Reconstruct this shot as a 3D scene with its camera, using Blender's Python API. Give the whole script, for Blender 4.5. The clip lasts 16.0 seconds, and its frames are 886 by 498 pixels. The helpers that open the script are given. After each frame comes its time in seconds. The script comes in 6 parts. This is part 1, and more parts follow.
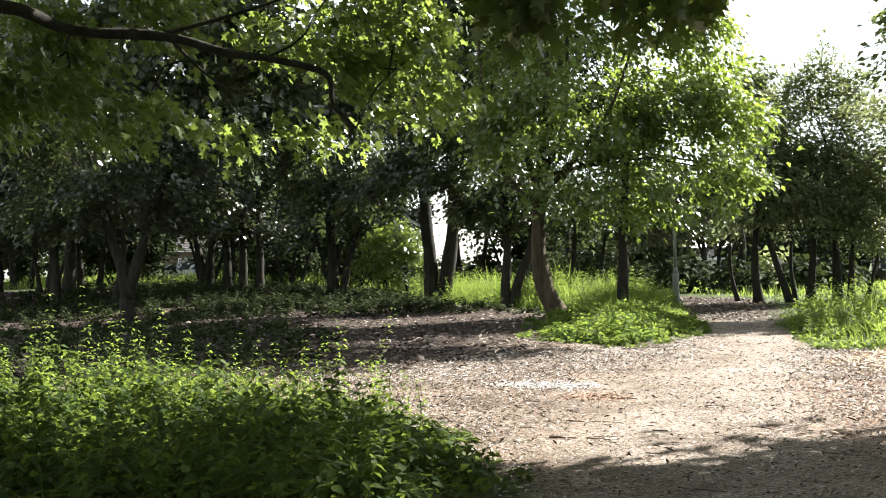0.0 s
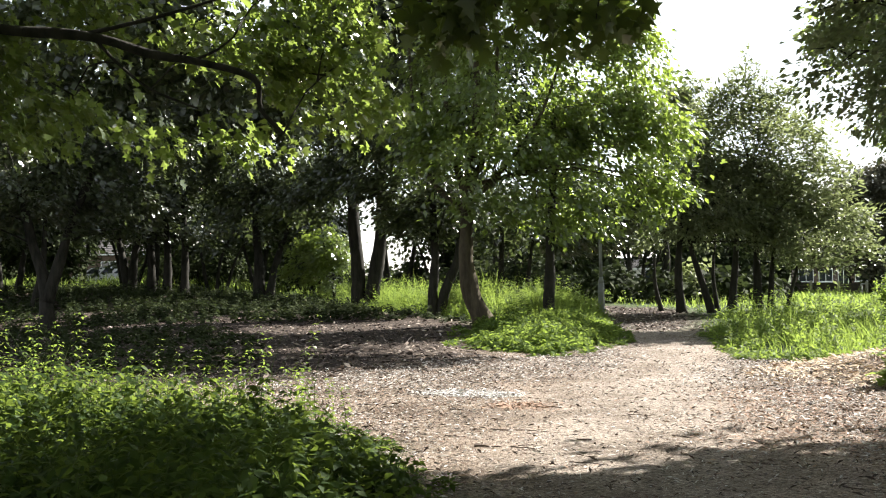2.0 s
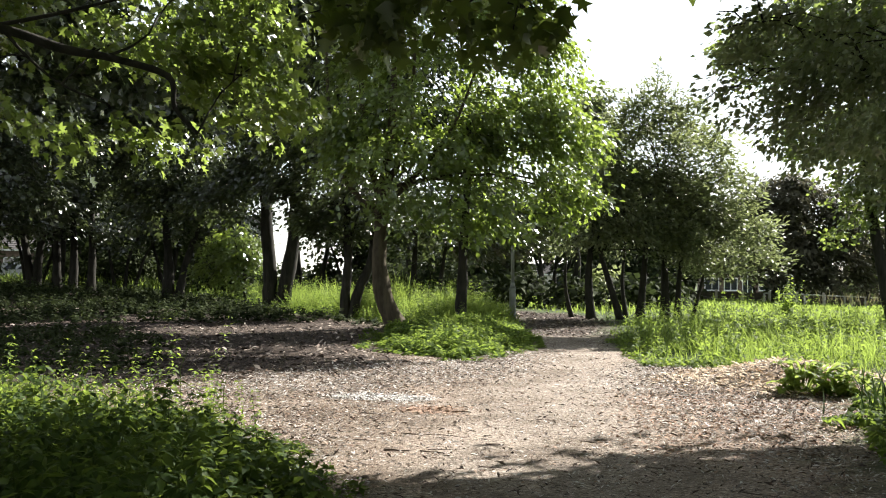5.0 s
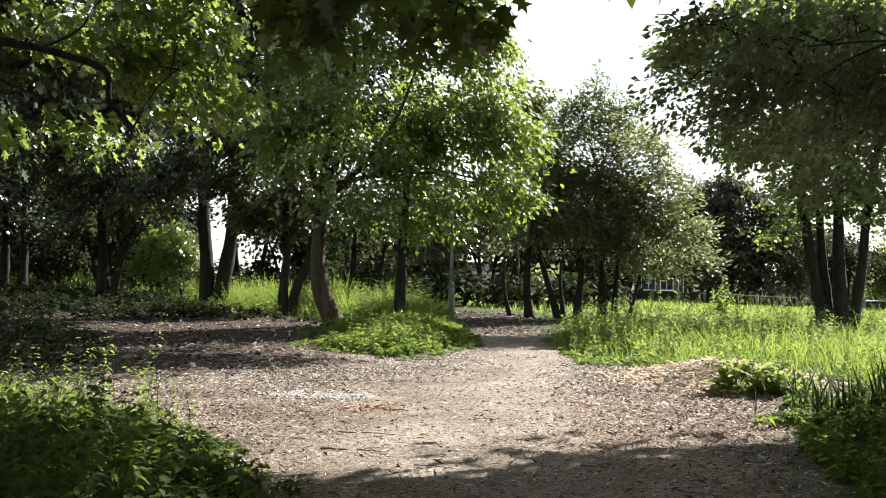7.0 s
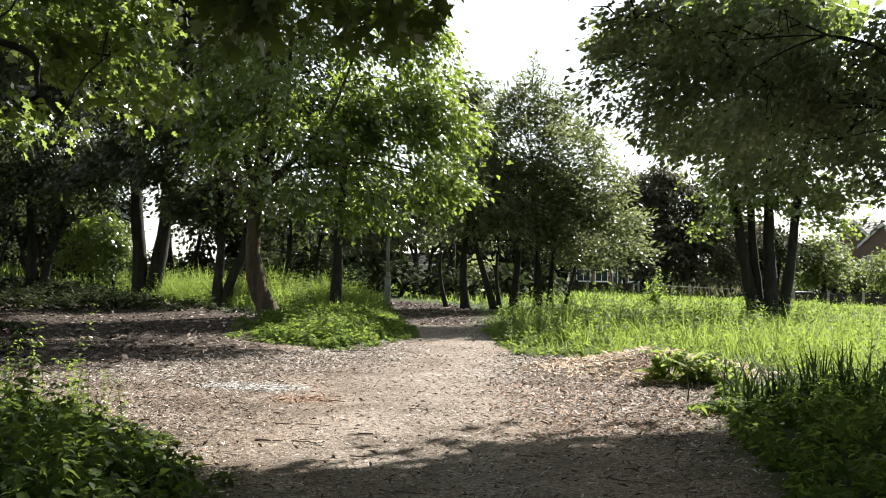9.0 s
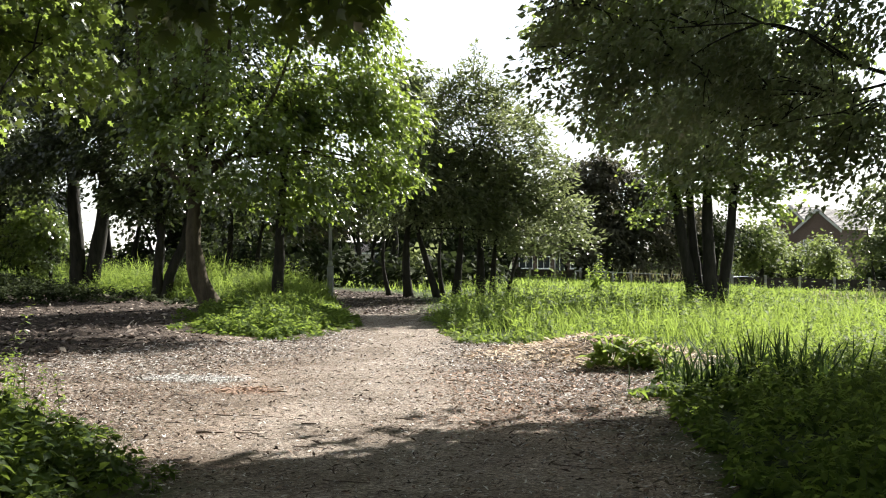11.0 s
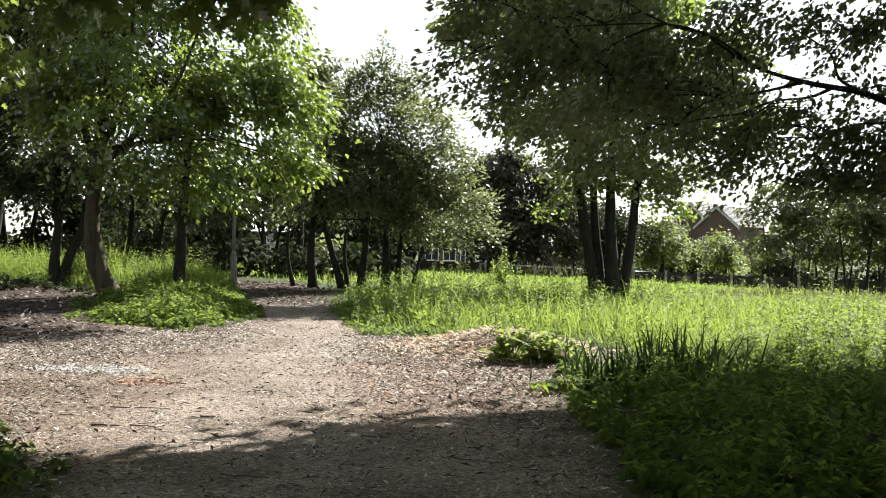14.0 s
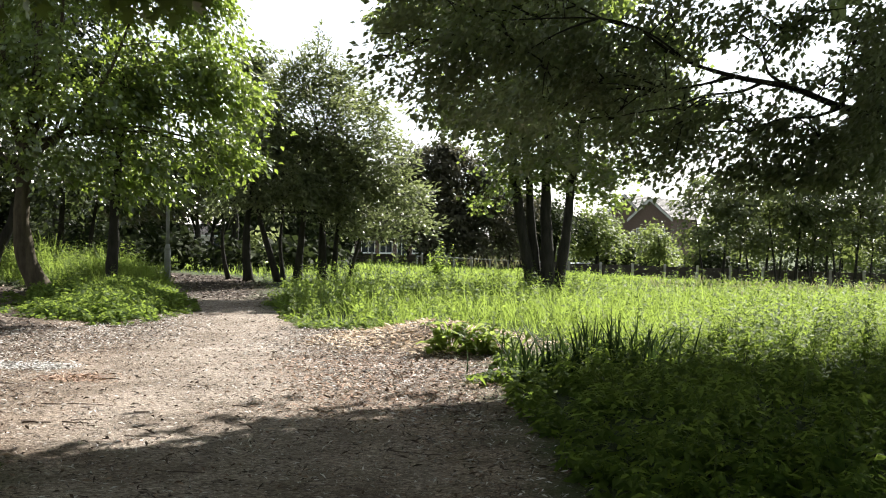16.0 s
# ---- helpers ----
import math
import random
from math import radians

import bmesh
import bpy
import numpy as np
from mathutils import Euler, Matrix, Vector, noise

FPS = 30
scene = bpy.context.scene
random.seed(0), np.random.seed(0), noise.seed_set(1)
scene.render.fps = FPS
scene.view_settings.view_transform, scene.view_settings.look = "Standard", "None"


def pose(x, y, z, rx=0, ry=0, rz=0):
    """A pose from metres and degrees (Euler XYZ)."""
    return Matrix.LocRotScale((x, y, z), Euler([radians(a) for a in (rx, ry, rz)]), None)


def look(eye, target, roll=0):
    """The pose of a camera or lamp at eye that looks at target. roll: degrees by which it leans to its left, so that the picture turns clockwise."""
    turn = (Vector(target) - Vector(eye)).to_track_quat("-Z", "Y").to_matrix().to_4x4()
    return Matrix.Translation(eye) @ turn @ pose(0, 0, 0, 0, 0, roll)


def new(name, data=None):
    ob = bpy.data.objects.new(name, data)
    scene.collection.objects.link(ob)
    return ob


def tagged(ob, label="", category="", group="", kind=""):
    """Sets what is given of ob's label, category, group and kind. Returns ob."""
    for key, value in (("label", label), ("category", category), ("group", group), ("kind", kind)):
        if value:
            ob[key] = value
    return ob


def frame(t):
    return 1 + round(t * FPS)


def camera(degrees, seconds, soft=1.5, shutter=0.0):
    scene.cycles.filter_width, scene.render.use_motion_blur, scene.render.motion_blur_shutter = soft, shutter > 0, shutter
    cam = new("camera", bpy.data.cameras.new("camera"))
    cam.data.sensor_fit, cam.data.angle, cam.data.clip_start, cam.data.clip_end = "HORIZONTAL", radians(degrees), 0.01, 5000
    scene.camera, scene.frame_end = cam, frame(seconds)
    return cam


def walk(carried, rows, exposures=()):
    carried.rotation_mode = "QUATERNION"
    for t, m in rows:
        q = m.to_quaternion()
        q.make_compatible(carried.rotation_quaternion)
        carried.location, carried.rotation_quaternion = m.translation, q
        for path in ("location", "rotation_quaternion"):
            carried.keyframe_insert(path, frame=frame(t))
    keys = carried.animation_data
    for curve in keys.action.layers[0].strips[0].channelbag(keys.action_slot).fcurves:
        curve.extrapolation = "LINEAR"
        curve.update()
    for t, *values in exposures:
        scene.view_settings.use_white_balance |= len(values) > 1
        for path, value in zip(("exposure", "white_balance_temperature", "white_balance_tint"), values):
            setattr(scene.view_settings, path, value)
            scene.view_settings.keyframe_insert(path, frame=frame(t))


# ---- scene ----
def view(x, y, z, yaw, pitch, roll):
    """A standing viewer who turns by yaw to the right, tilts up by pitch and leans by roll."""
    return pose(x, y, z, 90 + pitch, 0, -yaw) @ pose(0, 0, 0, 0, 0, roll)


ROWS = [
    (0.0, view(-0.010, 0.005, 1.428, -11.116, 1.089, -1.596)),
    (0.5, view(-0.002, 0.005, 1.431, -9.944, 1.187, -1.563)),
    (1.0, view(0.002, 0.014, 1.432, -9.052, 1.269, -1.409)),
    (1.5, view(-0.003, 0.019, 1.431, -8.284, 1.330, -1.061)),
    (2.0, view(-0.005, 0.021, 1.434, -7.466, 1.373, -0.918)),
    (2.5, view(-0.007, 0.017, 1.435, -6.659, 1.411, -0.950)),
    (3.0, view(-0.011, 0.014, 1.436, -5.868, 1.440, -0.702)),
    (3.5, view(-0.011, 0.006, 1.442, -5.201, 1.458, -0.567)),
    (4.0, view(-0.009, -0.001, 1.447, -4.499, 1.467, -0.281)),
    (6.5, view(-0.003, -0.010, 1.449, -0.804, 1.461, 0.362)),
    (7.0, view(-0.000, -0.000, 1.450, -0.000, 1.404, 0.546)),
    (7.5, view(-0.001, 0.001, 1.450, 0.782, 1.317, 0.848)),
    (8.0, view(0.001, 0.006, 1.446, 1.614, 1.237, 0.460)),
    (8.5, view(0.001, 0.013, 1.446, 2.401, 1.131, 0.622)),
    (9.0, view(0.004, 0.023, 1.443, 3.215, 0.991, 0.599)),
    (11.5, view(0.019, 0.032, 1.443, 6.848, 0.325, 0.005)),
    (12.0, view(0.026, 0.042, 1.444, 7.610, 0.255, 0.181)),
    (12.5, view(0.030, 0.049, 1.446, 8.326, 0.185, 0.571)),
    (13.0, view(0.032, 0.048, 1.449, 9.132, 0.157, 0.639)),
    (13.5, view(0.031, 0.045, 1.453, 9.955, 0.105, 0.733)),
    (14.0, view(0.032, 0.048, 1.459, 10.862, 0.005, 0.890)),
    (14.5, view(0.033, 0.047, 1.461, 11.699, -0.088, 0.726)),
    (15.0, view(0.033, 0.045, 1.462, 12.543, -0.186, 0.544)),
    (15.5, view(0.033, 0.043, 1.461, 13.284, -0.277, 0.602)),
    (16.0, view(0.029, 0.038, 1.463, 14.083, -0.334, 0.718)),
]
cam = camera(42.8, 16.0, soft=1.1)
walk(cam, ROWS, [(0.0, 2.16), (1.5, 2.02), (4.0, 1.81), (7.0, 1.71), (9.0, 1.59), (12.0, 1.56), (16.0, 1.63)])

# ---- light: a bright hazy sky and a high sun ahead and to the right ----
SUN_TURN, SUN_HIGH = 46.0, 38.0   # degrees to the right of straight ahead, degrees above the horizon
world = bpy.data.worlds.new("sky")
scene.world = world
world.use_nodes = True
wn, wl = world.node_tree.nodes, world.node_tree.links
wn.clear()
sky = wn.new("ShaderNodeTexSky")
sky.sky_type, sky.sun_disc = "NISHITA", False
sky.sun_elevation, sky.sun_rotation = radians(SUN_HIGH), radians(SUN_TURN)
sky.air_density, sky.dust_density, sky.ozone_density = 1.0, 0.35, 1.0
pale = wn.new("ShaderNodeHueSaturation")
pale.inputs["Saturation"].default_value = 0.35
back = wn.new("ShaderNodeBackground")
back.inputs["Strength"].default_value = 0.068
wout = wn.new("ShaderNodeOutputWorld")
wl.new(sky.outputs[0], pale.inputs["Color"])
wl.new(pale.outputs[0], back.inputs["Color"])
wl.new(back.outputs[0], wout.inputs["Surface"])

sun_data = bpy.data.lights.new("sun", "SUN")
sun_data.energy, sun_data.angle, sun_data.color = 5.0, radians(0.6), (1.0, 0.965, 0.905)
sun = new("sun", sun_data)
SUN_DIR = Vector((math.sin(radians(SUN_TURN)) * math.cos(radians(SUN_HIGH)),
                  math.cos(radians(SUN_TURN)) * math.cos(radians(SUN_HIGH)), math.sin(radians(SUN_HIGH))))
sun.matrix_basis = look(SUN_DIR * 60, (0, 0, 0))


# ---- materials ----
def material(name, rough=0.8, spec=0.3):
    m = bpy.data.materials.new(name)
    m.use_nodes = True
    n, l = m.node_tree.nodes, m.node_tree.links
    b = n["Principled BSDF"]
    b.inputs["Roughness"].default_value = rough
    b.inputs["Specular IOR Level"].default_value = spec
    return m, n, l, b


def ramp(n, stops):
    r = n.new("ShaderNodeValToRGB")
    e = r.color_ramp.elements
    while len(e) < len(stops):
        e.new(0.5)
    for k, (p, c) in zip(e, stops):
        k.position, k.color = p, (*c, 1)
    return r


def noise_tex(n, l, scale, detail=4.0, rough=0.6, stretch=None, coord="Object"):
    t = n.new("ShaderNodeTexNoise")
    t.inputs["Scale"].default_value = scale
    t.inputs["Detail"].default_value = detail
    t.inputs["Roughness"].default_value = rough
    c = n.new("ShaderNodeTexCoord")
    if stretch:
        mp = n.new("ShaderNodeMapping")
        mp.inputs["Scale"].default_value = stretch
        l.new(c.outputs[coord], mp.inputs["Vector"])
        l.new(mp.outputs[0], t.inputs["Vector"])
    else:
        l.new(c.outputs[coord], t.inputs["Vector"])
    return t


def mixed(n, l, fac, a, b, mode="MIX"):
    x = n.new("ShaderNodeMix")
    x.data_type, x.blend_type = "RGBA", mode
    for sock, v in ((x.inputs["Factor"], fac), (x.inputs["A"], a), (x.inputs["B"], b)):
        if isinstance(v, (int, float)):
            sock.default_value = v
        elif isinstance(v, tuple):
            sock.default_value = (*v, 1)
        else:
            l.new(v, sock)
    return x.outputs["Result"]


def bump(n, l, b, height, strength, distance):
    k = n.new("ShaderNodeBump")
    k.inputs["Strength"].default_value, k.inputs["Distance"].default_value = strength, distance
    l.new(height, k.inputs["Height"])
    l.new(k.outputs[0], b.inputs["Normal"])


def leafy(name, dark, light, glow, through_light=0.4, rough=0.36, spec=0.5):
    """Thin leaves: each its own shade, letting part of the light through."""
    m, n, l, b = material(name, rough, spec)
    if spec >= 0.5:
        b.inputs["Coat Weight"].default_value, b.inputs["Coat Roughness"].default_value = 0.8, 0.27
    g = n.new("ShaderNodeNewGeometry")
    r = ramp(n, [(0.0, dark), (0.6, tuple((x + y) / 2 for x, y in zip(dark, light))), (1.0, light)])
    l.new(g.outputs["Random Per Island"], r.inputs[0])
    big = noise_tex(n, l, 1.1, 3.0)
    tone = ramp(n, [(0.3, (0.62, 0.72, 0.6)), (0.5, (1.0, 1.0, 0.85)), (0.7, (1.14, 1.12, 0.82))])
    l.new(big.outputs["Fac"], tone.inputs[0])
    tint = mixed(n, l, 1.0, r.outputs[0], tone.outputs[0], "MULTIPLY")
    l.new(tint, b.inputs["Base Color"])
    t = n.new("ShaderNodeBsdfTranslucent")
    l.new(mixed(n, l, 0.75, tint, glow), t.inputs["Color"])
    mix = n.new("ShaderNodeMixShader")
    mix.inputs[0].default_value = through_light
    l.new(b.outputs[0], mix.inputs[1])
    l.new(t.outputs[0], mix.inputs[2])
    l.new(mix.outputs[0], n["Material Output"].inputs["Surface"])
    return m


LEAF_MAPLE = leafy("maple_leaves", (0.046, 0.072, 0.022), (0.145, 0.195, 0.062), (0.37, 0.49, 0.07), 0.42, 0.3, 1.0)
LEAF_DARK = leafy("alder_leaves", (0.028, 0.038, 0.02), (0.072, 0.088, 0.042), (0.13, 0.17, 0.05), 0.28, 0.38, 0.5)
LEAF_BEECH = leafy("dark_beech_leaves", (0.055, 0.054, 0.04), (0.125, 0.12, 0.088), (0.16, 0.15, 0.09), 0.3, 0.6, 0.25)
LEAF_HAW = leafy("hawthorn_leaves", (0.034, 0.047, 0.02), (0.095, 0.114, 0.048), (0.22, 0.27, 0.07), 0.38, 0.42, 0.4)
# duller twin of the willow leaves below; the bend's shade is in its colour
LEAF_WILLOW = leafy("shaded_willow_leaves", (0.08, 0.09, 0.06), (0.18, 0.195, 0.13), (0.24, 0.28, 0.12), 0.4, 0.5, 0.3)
LEAF_GARDEN = leafy("garden_leaves", (0.065, 0.092, 0.034), (0.15, 0.18, 0.07), (0.34, 0.42, 0.11), 0.42, 0.55, 0.2)
# thicket leaves made near-black: the wood's shade is put into the colour
LEAF_GLOOM = leafy("shade_darkened_leaves", (0.02, 0.028, 0.014), (0.05, 0.062, 0.03), (0.07, 0.095, 0.03), 0.2, 0.8, 0.08)
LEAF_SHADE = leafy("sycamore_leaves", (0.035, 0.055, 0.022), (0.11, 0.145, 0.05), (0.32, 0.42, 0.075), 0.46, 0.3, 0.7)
LEAF_ALDER = leafy("dark_alder_leaves", (0.048, 0.07, 0.03), (0.14, 0.172, 0.068), (0.36, 0.46, 0.09), 0.46, 0.3, 0.8)
LEAF_GREY = leafy("willow_leaves", (0.085, 0.10, 0.056), (0.185, 0.205, 0.12), (0.28, 0.325, 0.125), 0.46, 0.42, 0.4)
LEAF_BRIGHT = leafy("young_leaves", (0.05, 0.09, 0.024), (0.14, 0.19, 0.05), (0.41, 0.54, 0.09), 0.47, 0.6, 0.15)
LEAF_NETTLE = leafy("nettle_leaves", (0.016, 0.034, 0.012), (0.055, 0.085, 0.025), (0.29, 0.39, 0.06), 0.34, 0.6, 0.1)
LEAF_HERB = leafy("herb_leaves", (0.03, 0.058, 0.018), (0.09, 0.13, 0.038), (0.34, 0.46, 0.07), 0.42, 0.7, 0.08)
LEAF_DOCK = leafy("dock_leaves", (0.06, 0.095, 0.028), (0.15, 0.20, 0.062), (0.46, 0.57, 0.13), 0.47, 0.6, 0.12)
GRASS = leafy("grass_blades", (0.055, 0.095, 0.025), (0.16, 0.205, 0.055), (0.40, 0.53, 0.10), 0.5, 0.6, 0.2)
GRASS_DRY = leafy("dry_grass_heads", (0.28, 0.26, 0.15), (0.42, 0.38, 0.24), (0.4, 0.36, 0.2), 0.3, 0.7, 0.2)
LEAF_CHERRY = leafy("cherry_leaves", (0.08, 0.105, 0.058), (0.17, 0.195, 0.11), (0.33, 0.39, 0.17), 0.46, 0.36, 0.6)
# maple leaves darkened in colour so that the bough reads as unlit
LEAF_BOUGH = leafy("unlit_bough_leaves", (0.028, 0.038, 0.015), (0.07, 0.09, 0.03), (0.26, 0.34, 0.05), 0.42)
# iris green lowered to hold the shade and backlight not cast there
IRIS = leafy("iris_blades", (0.022, 0.042, 0.018), (0.05, 0.08, 0.03), (0.08, 0.13, 0.03), 0.2, 0.7, 0.06)


def bark(name, dark, light):
    m, n, l, b = material(name, 0.9, 0.15)
    a = noise_tex(n, l, 9.0, 6.0, 0.65, (1.0, 1.0, 0.25))
    s = noise_tex(n, l, 1.6, 3.0)
    r = ramp(n, [(0.3, dark), (0.7, light)])
    l.new(a.outputs["Fac"], r.inputs[0])
    l.new(mixed(n, l, s.outputs["Fac"], r.outputs[0], (0.75, 0.8, 0.68), "MULTIPLY"), b.inputs["Base Color"])
    bump(n, l, b, a.outputs["Fac"], 0.9, 0.03)
    return m


BARK_DARK = bark("dark_bark", (0.016, 0.0145, 0.0125), (0.052, 0.047, 0.04))
BARK_BROWN = bark("brown_bark", (0.04, 0.032, 0.022), (0.12, 0.096, 0.066))
# bark of the overhanging boughs, blackened to hold the canopy's shade
BARK_BLACK = bark("shade_black_bark", (0.016, 0.014, 0.012), (0.048, 0.042, 0.036))
STEM = leafy("green_stems", (0.06, 0.09, 0.03), (0.11, 0.14, 0.05), (0.1, 0.14, 0.04), 0.1, 0.75, 0.08)


def ground_material():
    m, n, l, b = material("earth", 0.95, 0.15)
    zone = n.new("ShaderNodeVertexColor")
    zone.layer_name = "zone"
    sep = n.new("ShaderNodeSeparateColor")
    l.new(zone.outputs["Color"], sep.inputs[0])
    fine = noise_tex(n, l, 38.0, 8.0, 0.75)
    mid = noise_tex(n, l, 2.2, 5.0, 0.6)
    wide = noise_tex(n, l, 0.9, 5.0, 0.65)
    chips = n.new("ShaderNodeTexVoronoi")
    chips.inputs["Scale"].default_value = 48.0
    tc = n.new("ShaderNodeTexCoord")
    l.new(tc.outputs["Object"], chips.inputs["Vector"])
    dirt = ramp(n, [(0.25, (0.14, 0.124, 0.107)), (0.5, (0.255, 0.232, 0.208)), (0.75, (0.40, 0.37, 0.338))])
    l.new(fine.outputs["Fac"], dirt.inputs[0])
    spots = n.new("ShaderNodeSeparateColor")
    l.new(chips.outputs["Color"], spots.inputs[0])
    litter = ramp(n, [(0.0, (0.06, 0.048, 0.038)), (0.5, (0.20, 0.165, 0.135)), (1.0, (0.42, 0.37, 0.32))])
    grain = noise_tex(n, l, 75.0, 3.0, 0.6, (1.0, 1.6, 1.0))
    wide_grain = ramp(n, [(0.33, (0, 0, 0)), (0.67, (1, 1, 1))])
    l.new(grain.outputs["Fac"], wide_grain.inputs[0])
    l.new(wide_grain.outputs[0], litter.inputs[0])
    cut = ramp(n, [(0.34, (0, 0, 0)), (0.56, (1, 1, 1))])
    l.new(mid.outputs["Fac"], cut.inputs[0])
    less = n.new("ShaderNodeMath")
    less.operation = "MULTIPLY_ADD"
    less.inputs[1].default_value, less.inputs[2].default_value = -0.85, 1.0
    l.new(sep.outputs[2], less.inputs[0])
    keep = n.new("ShaderNodeMath")
    keep.operation = "MULTIPLY"
    l.new(cut.outputs[0], keep.inputs[0])
    l.new(less.outputs[0], keep.inputs[1])
    brown = mixed(n, l, less.outputs[0], dirt.outputs[0], mixed(n, l, 0.65, dirt.outputs[0], (0.55, 0.47, 0.405), "MULTIPLY"))
    bare = mixed(n, l, keep.outputs[0], brown, litter.outputs[0])
    patch = ramp(n, [(0.36, (1.5, 1.46, 1.42)), (0.5, (1.2, 1.16, 1.11)), (0.64, (0.76, 0.70, 0.635))])
    l.new(wide.outputs["Fac"], patch.inputs[0])
    red = mixed(n, l, 1.0, bare, patch.outputs[0], "MULTIPLY")
    for turn, stretch, scale in ((0.5, 2.6, 34.0), (2.0, 2.2, 52.0)):
        bits = n.new("ShaderNodeTexVoronoi")
        bits.inputs["Scale"].default_value = scale
        at = n.new("ShaderNodeMapping")
        at.inputs["Rotation"].default_value = (0, 0, turn)
        at.inputs["Scale"].default_value = (1.0, stretch, 1.0)
        l.new(tc.outputs["Object"], at.inputs["Vector"])
        l.new(at.outputs[0], bits.inputs["Vector"])
        one = n.new("ShaderNodeSeparateColor")
        l.new(bits.outputs["Color"], one.inputs[0])
        shade = ramp(n, [(0.0, (0.34, 0.30, 0.27)), (0.2, (0.72, 0.68, 0.64)), (0.45, (1.0, 0.98, 0.95)), (0.82, (1.08, 1.07, 1.05)), (1.0, (1.75, 1.72, 1.68))])
        l.new(one.outputs[0], shade.inputs[0])
        red = mixed(n, l, 0.85, red, shade.outputs[0], "MULTIPLY")
    red = mixed(n, l, 1.0, red, (0.94, 0.94, 0.955), "MULTIPLY")
    # dark leaf mould, with the wood's shade put into the same colour
    mould_shade = ramp(n, [(0.2, (0.02, 0.015, 0.012)), (0.7, (0.055, 0.04, 0.031)), (1.0, (0.15, 0.115, 0.09))])
    l.new(spots.outputs[1], mould_shade.inputs[0])
    soil = mixed(n, l, sep.outputs[1], red, mould_shade.outputs[0])
    turf = ramp(n, [(0.3, (0.03, 0.045, 0.016)), (0.7, (0.075, 0.10, 0.035))])
    l.new(fine.outputs["Fac"], turf.inputs[0])
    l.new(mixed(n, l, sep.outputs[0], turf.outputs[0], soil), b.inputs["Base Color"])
    bump(n, l, b, mixed(n, l, 0.3, fine.outputs["Fac"], chips.outputs["Distance"]), 0.9, 0.035)
    return m


def plain(name, dark, light, scale=3.0, rough=0.7, spec=0.3, metal=0.0, relief=0.15):
    m, n, l, b = material(name, rough, spec)
    b.inputs["Metallic"].default_value = metal
    a = noise_tex(n, l, scale, 5.0, 0.65)
    r = ramp(n, [(0.3, dark), (0.7, light)])
    l.new(a.outputs["Fac"], r.inputs[0])
    l.new(r.outputs[0], b.inputs["Base Color"])
    bump(n, l, b, a.outputs["Fac"], relief, 0.01)
    return m


def chip_material(name, stops):
    m, n, l, b = material(name, 0.85, 0.25)
    g = n.new("ShaderNodeNewGeometry")
    r = ramp(n, stops)
    l.new(g.outputs["Random Per Island"], r.inputs[0])
    l.new(r.outputs[0], b.inputs["Base Color"])
    return m


CHIP = chip_material("wood_chips", [(0.0, (0.045, 0.037, 0.03)), (0.3, (0.15, 0.125, 0.105)), (0.6, (0.36, 0.335, 0.305)), (1.0, (0.68, 0.65, 0.61))])
LITTER = chip_material("fallen_leaves", [(0.0, (0.06, 0.035, 0.025)), (0.6, (0.16, 0.10, 0.07)), (1.0, (0.38, 0.27, 0.20))])
ASH = chip_material("pale_ash", [(0.0, (0.42, 0.41, 0.39)), (1.0, (0.78, 0.77, 0.75))])
RED_CHIP = chip_material("red_bark_chips", [(0.0, (0.20, 0.12, 0.08)), (1.0, (0.48, 0.33, 0.24))])
# fallen leaves darkened for the wood's shade, the pale end for lit flecks
DARK_LITTER = chip_material("shade_toned_fallen_leaves", [(0.0, (0.03, 0.021, 0.017)), (0.6, (0.11, 0.08, 0.062)), (0.85, (0.28, 0.22, 0.18)), (1.0, (0.55, 0.47, 0.40))])
DARK_CHIP = chip_material("rotten_bark", [(0.0, (0.03, 0.022, 0.018)), (1.0, (0.11, 0.08, 0.06))])
STRAW = chip_material("dead_stalks", [(0.0, (0.38, 0.27, 0.17)), (1.0, (0.80, 0.65, 0.48))])
TWIG = plain("twig_bark", (0.05, 0.035, 0.028), (0.14, 0.10, 0.075), 20.0)
CONCRETE = plain("weathered_concrete", (0.3, 0.29, 0.275), (0.46, 0.445, 0.42), 6.0, 0.9)
GREY_PAINT = plain("grey_painted_steel", (0.15, 0.155, 0.155), (0.23, 0.235, 0.235), 5.0, 0.45, 0.5)
PALE_STEEL = plain("pale_galvanised_steel", (0.3, 0.32, 0.31), (0.42, 0.44, 0.43), 6.0, 0.6, 0.4, 0.1)
FENCE_DARK = plain("dark_fence_boards", (0.035, 0.03, 0.028), (0.08, 0.065, 0.055), 4.0, 0.85)
BRICK_RED = plain("red_brown_brick", (0.085, 0.06, 0.048), (0.15, 0.105, 0.085), 8.0, 0.9)
BRICK_PALE = plain("pale_render", (0.5, 0.47, 0.42), (0.66, 0.63, 0.58), 3.0, 0.9)
TILE = plain("grey_brown_roof_tiles", (0.09, 0.082, 0.078), (0.16, 0.148, 0.14), 5.0, 0.8)
WHITE = plain("white_paint", (0.72, 0.72, 0.7), (0.82, 0.82, 0.8), 3.0, 0.4, 0.5)
CAR_WHITE = plain("white_car_paint", (0.76, 0.76, 0.76), (0.82, 0.82, 0.82), 1.0, 0.2, 0.6, 0.0, 0.0)
CAR_SILVER = plain("silver_car_paint", (0.5, 0.52, 0.54), (0.56, 0.58, 0.6), 1.0, 0.25, 0.6, 0.4, 0.0)
DARK_GLASS = plain("dark_window_glass", (0.02, 0.025, 0.03), (0.035, 0.04, 0.045), 1.0, 0.08, 0.8, 0.0, 0.0)
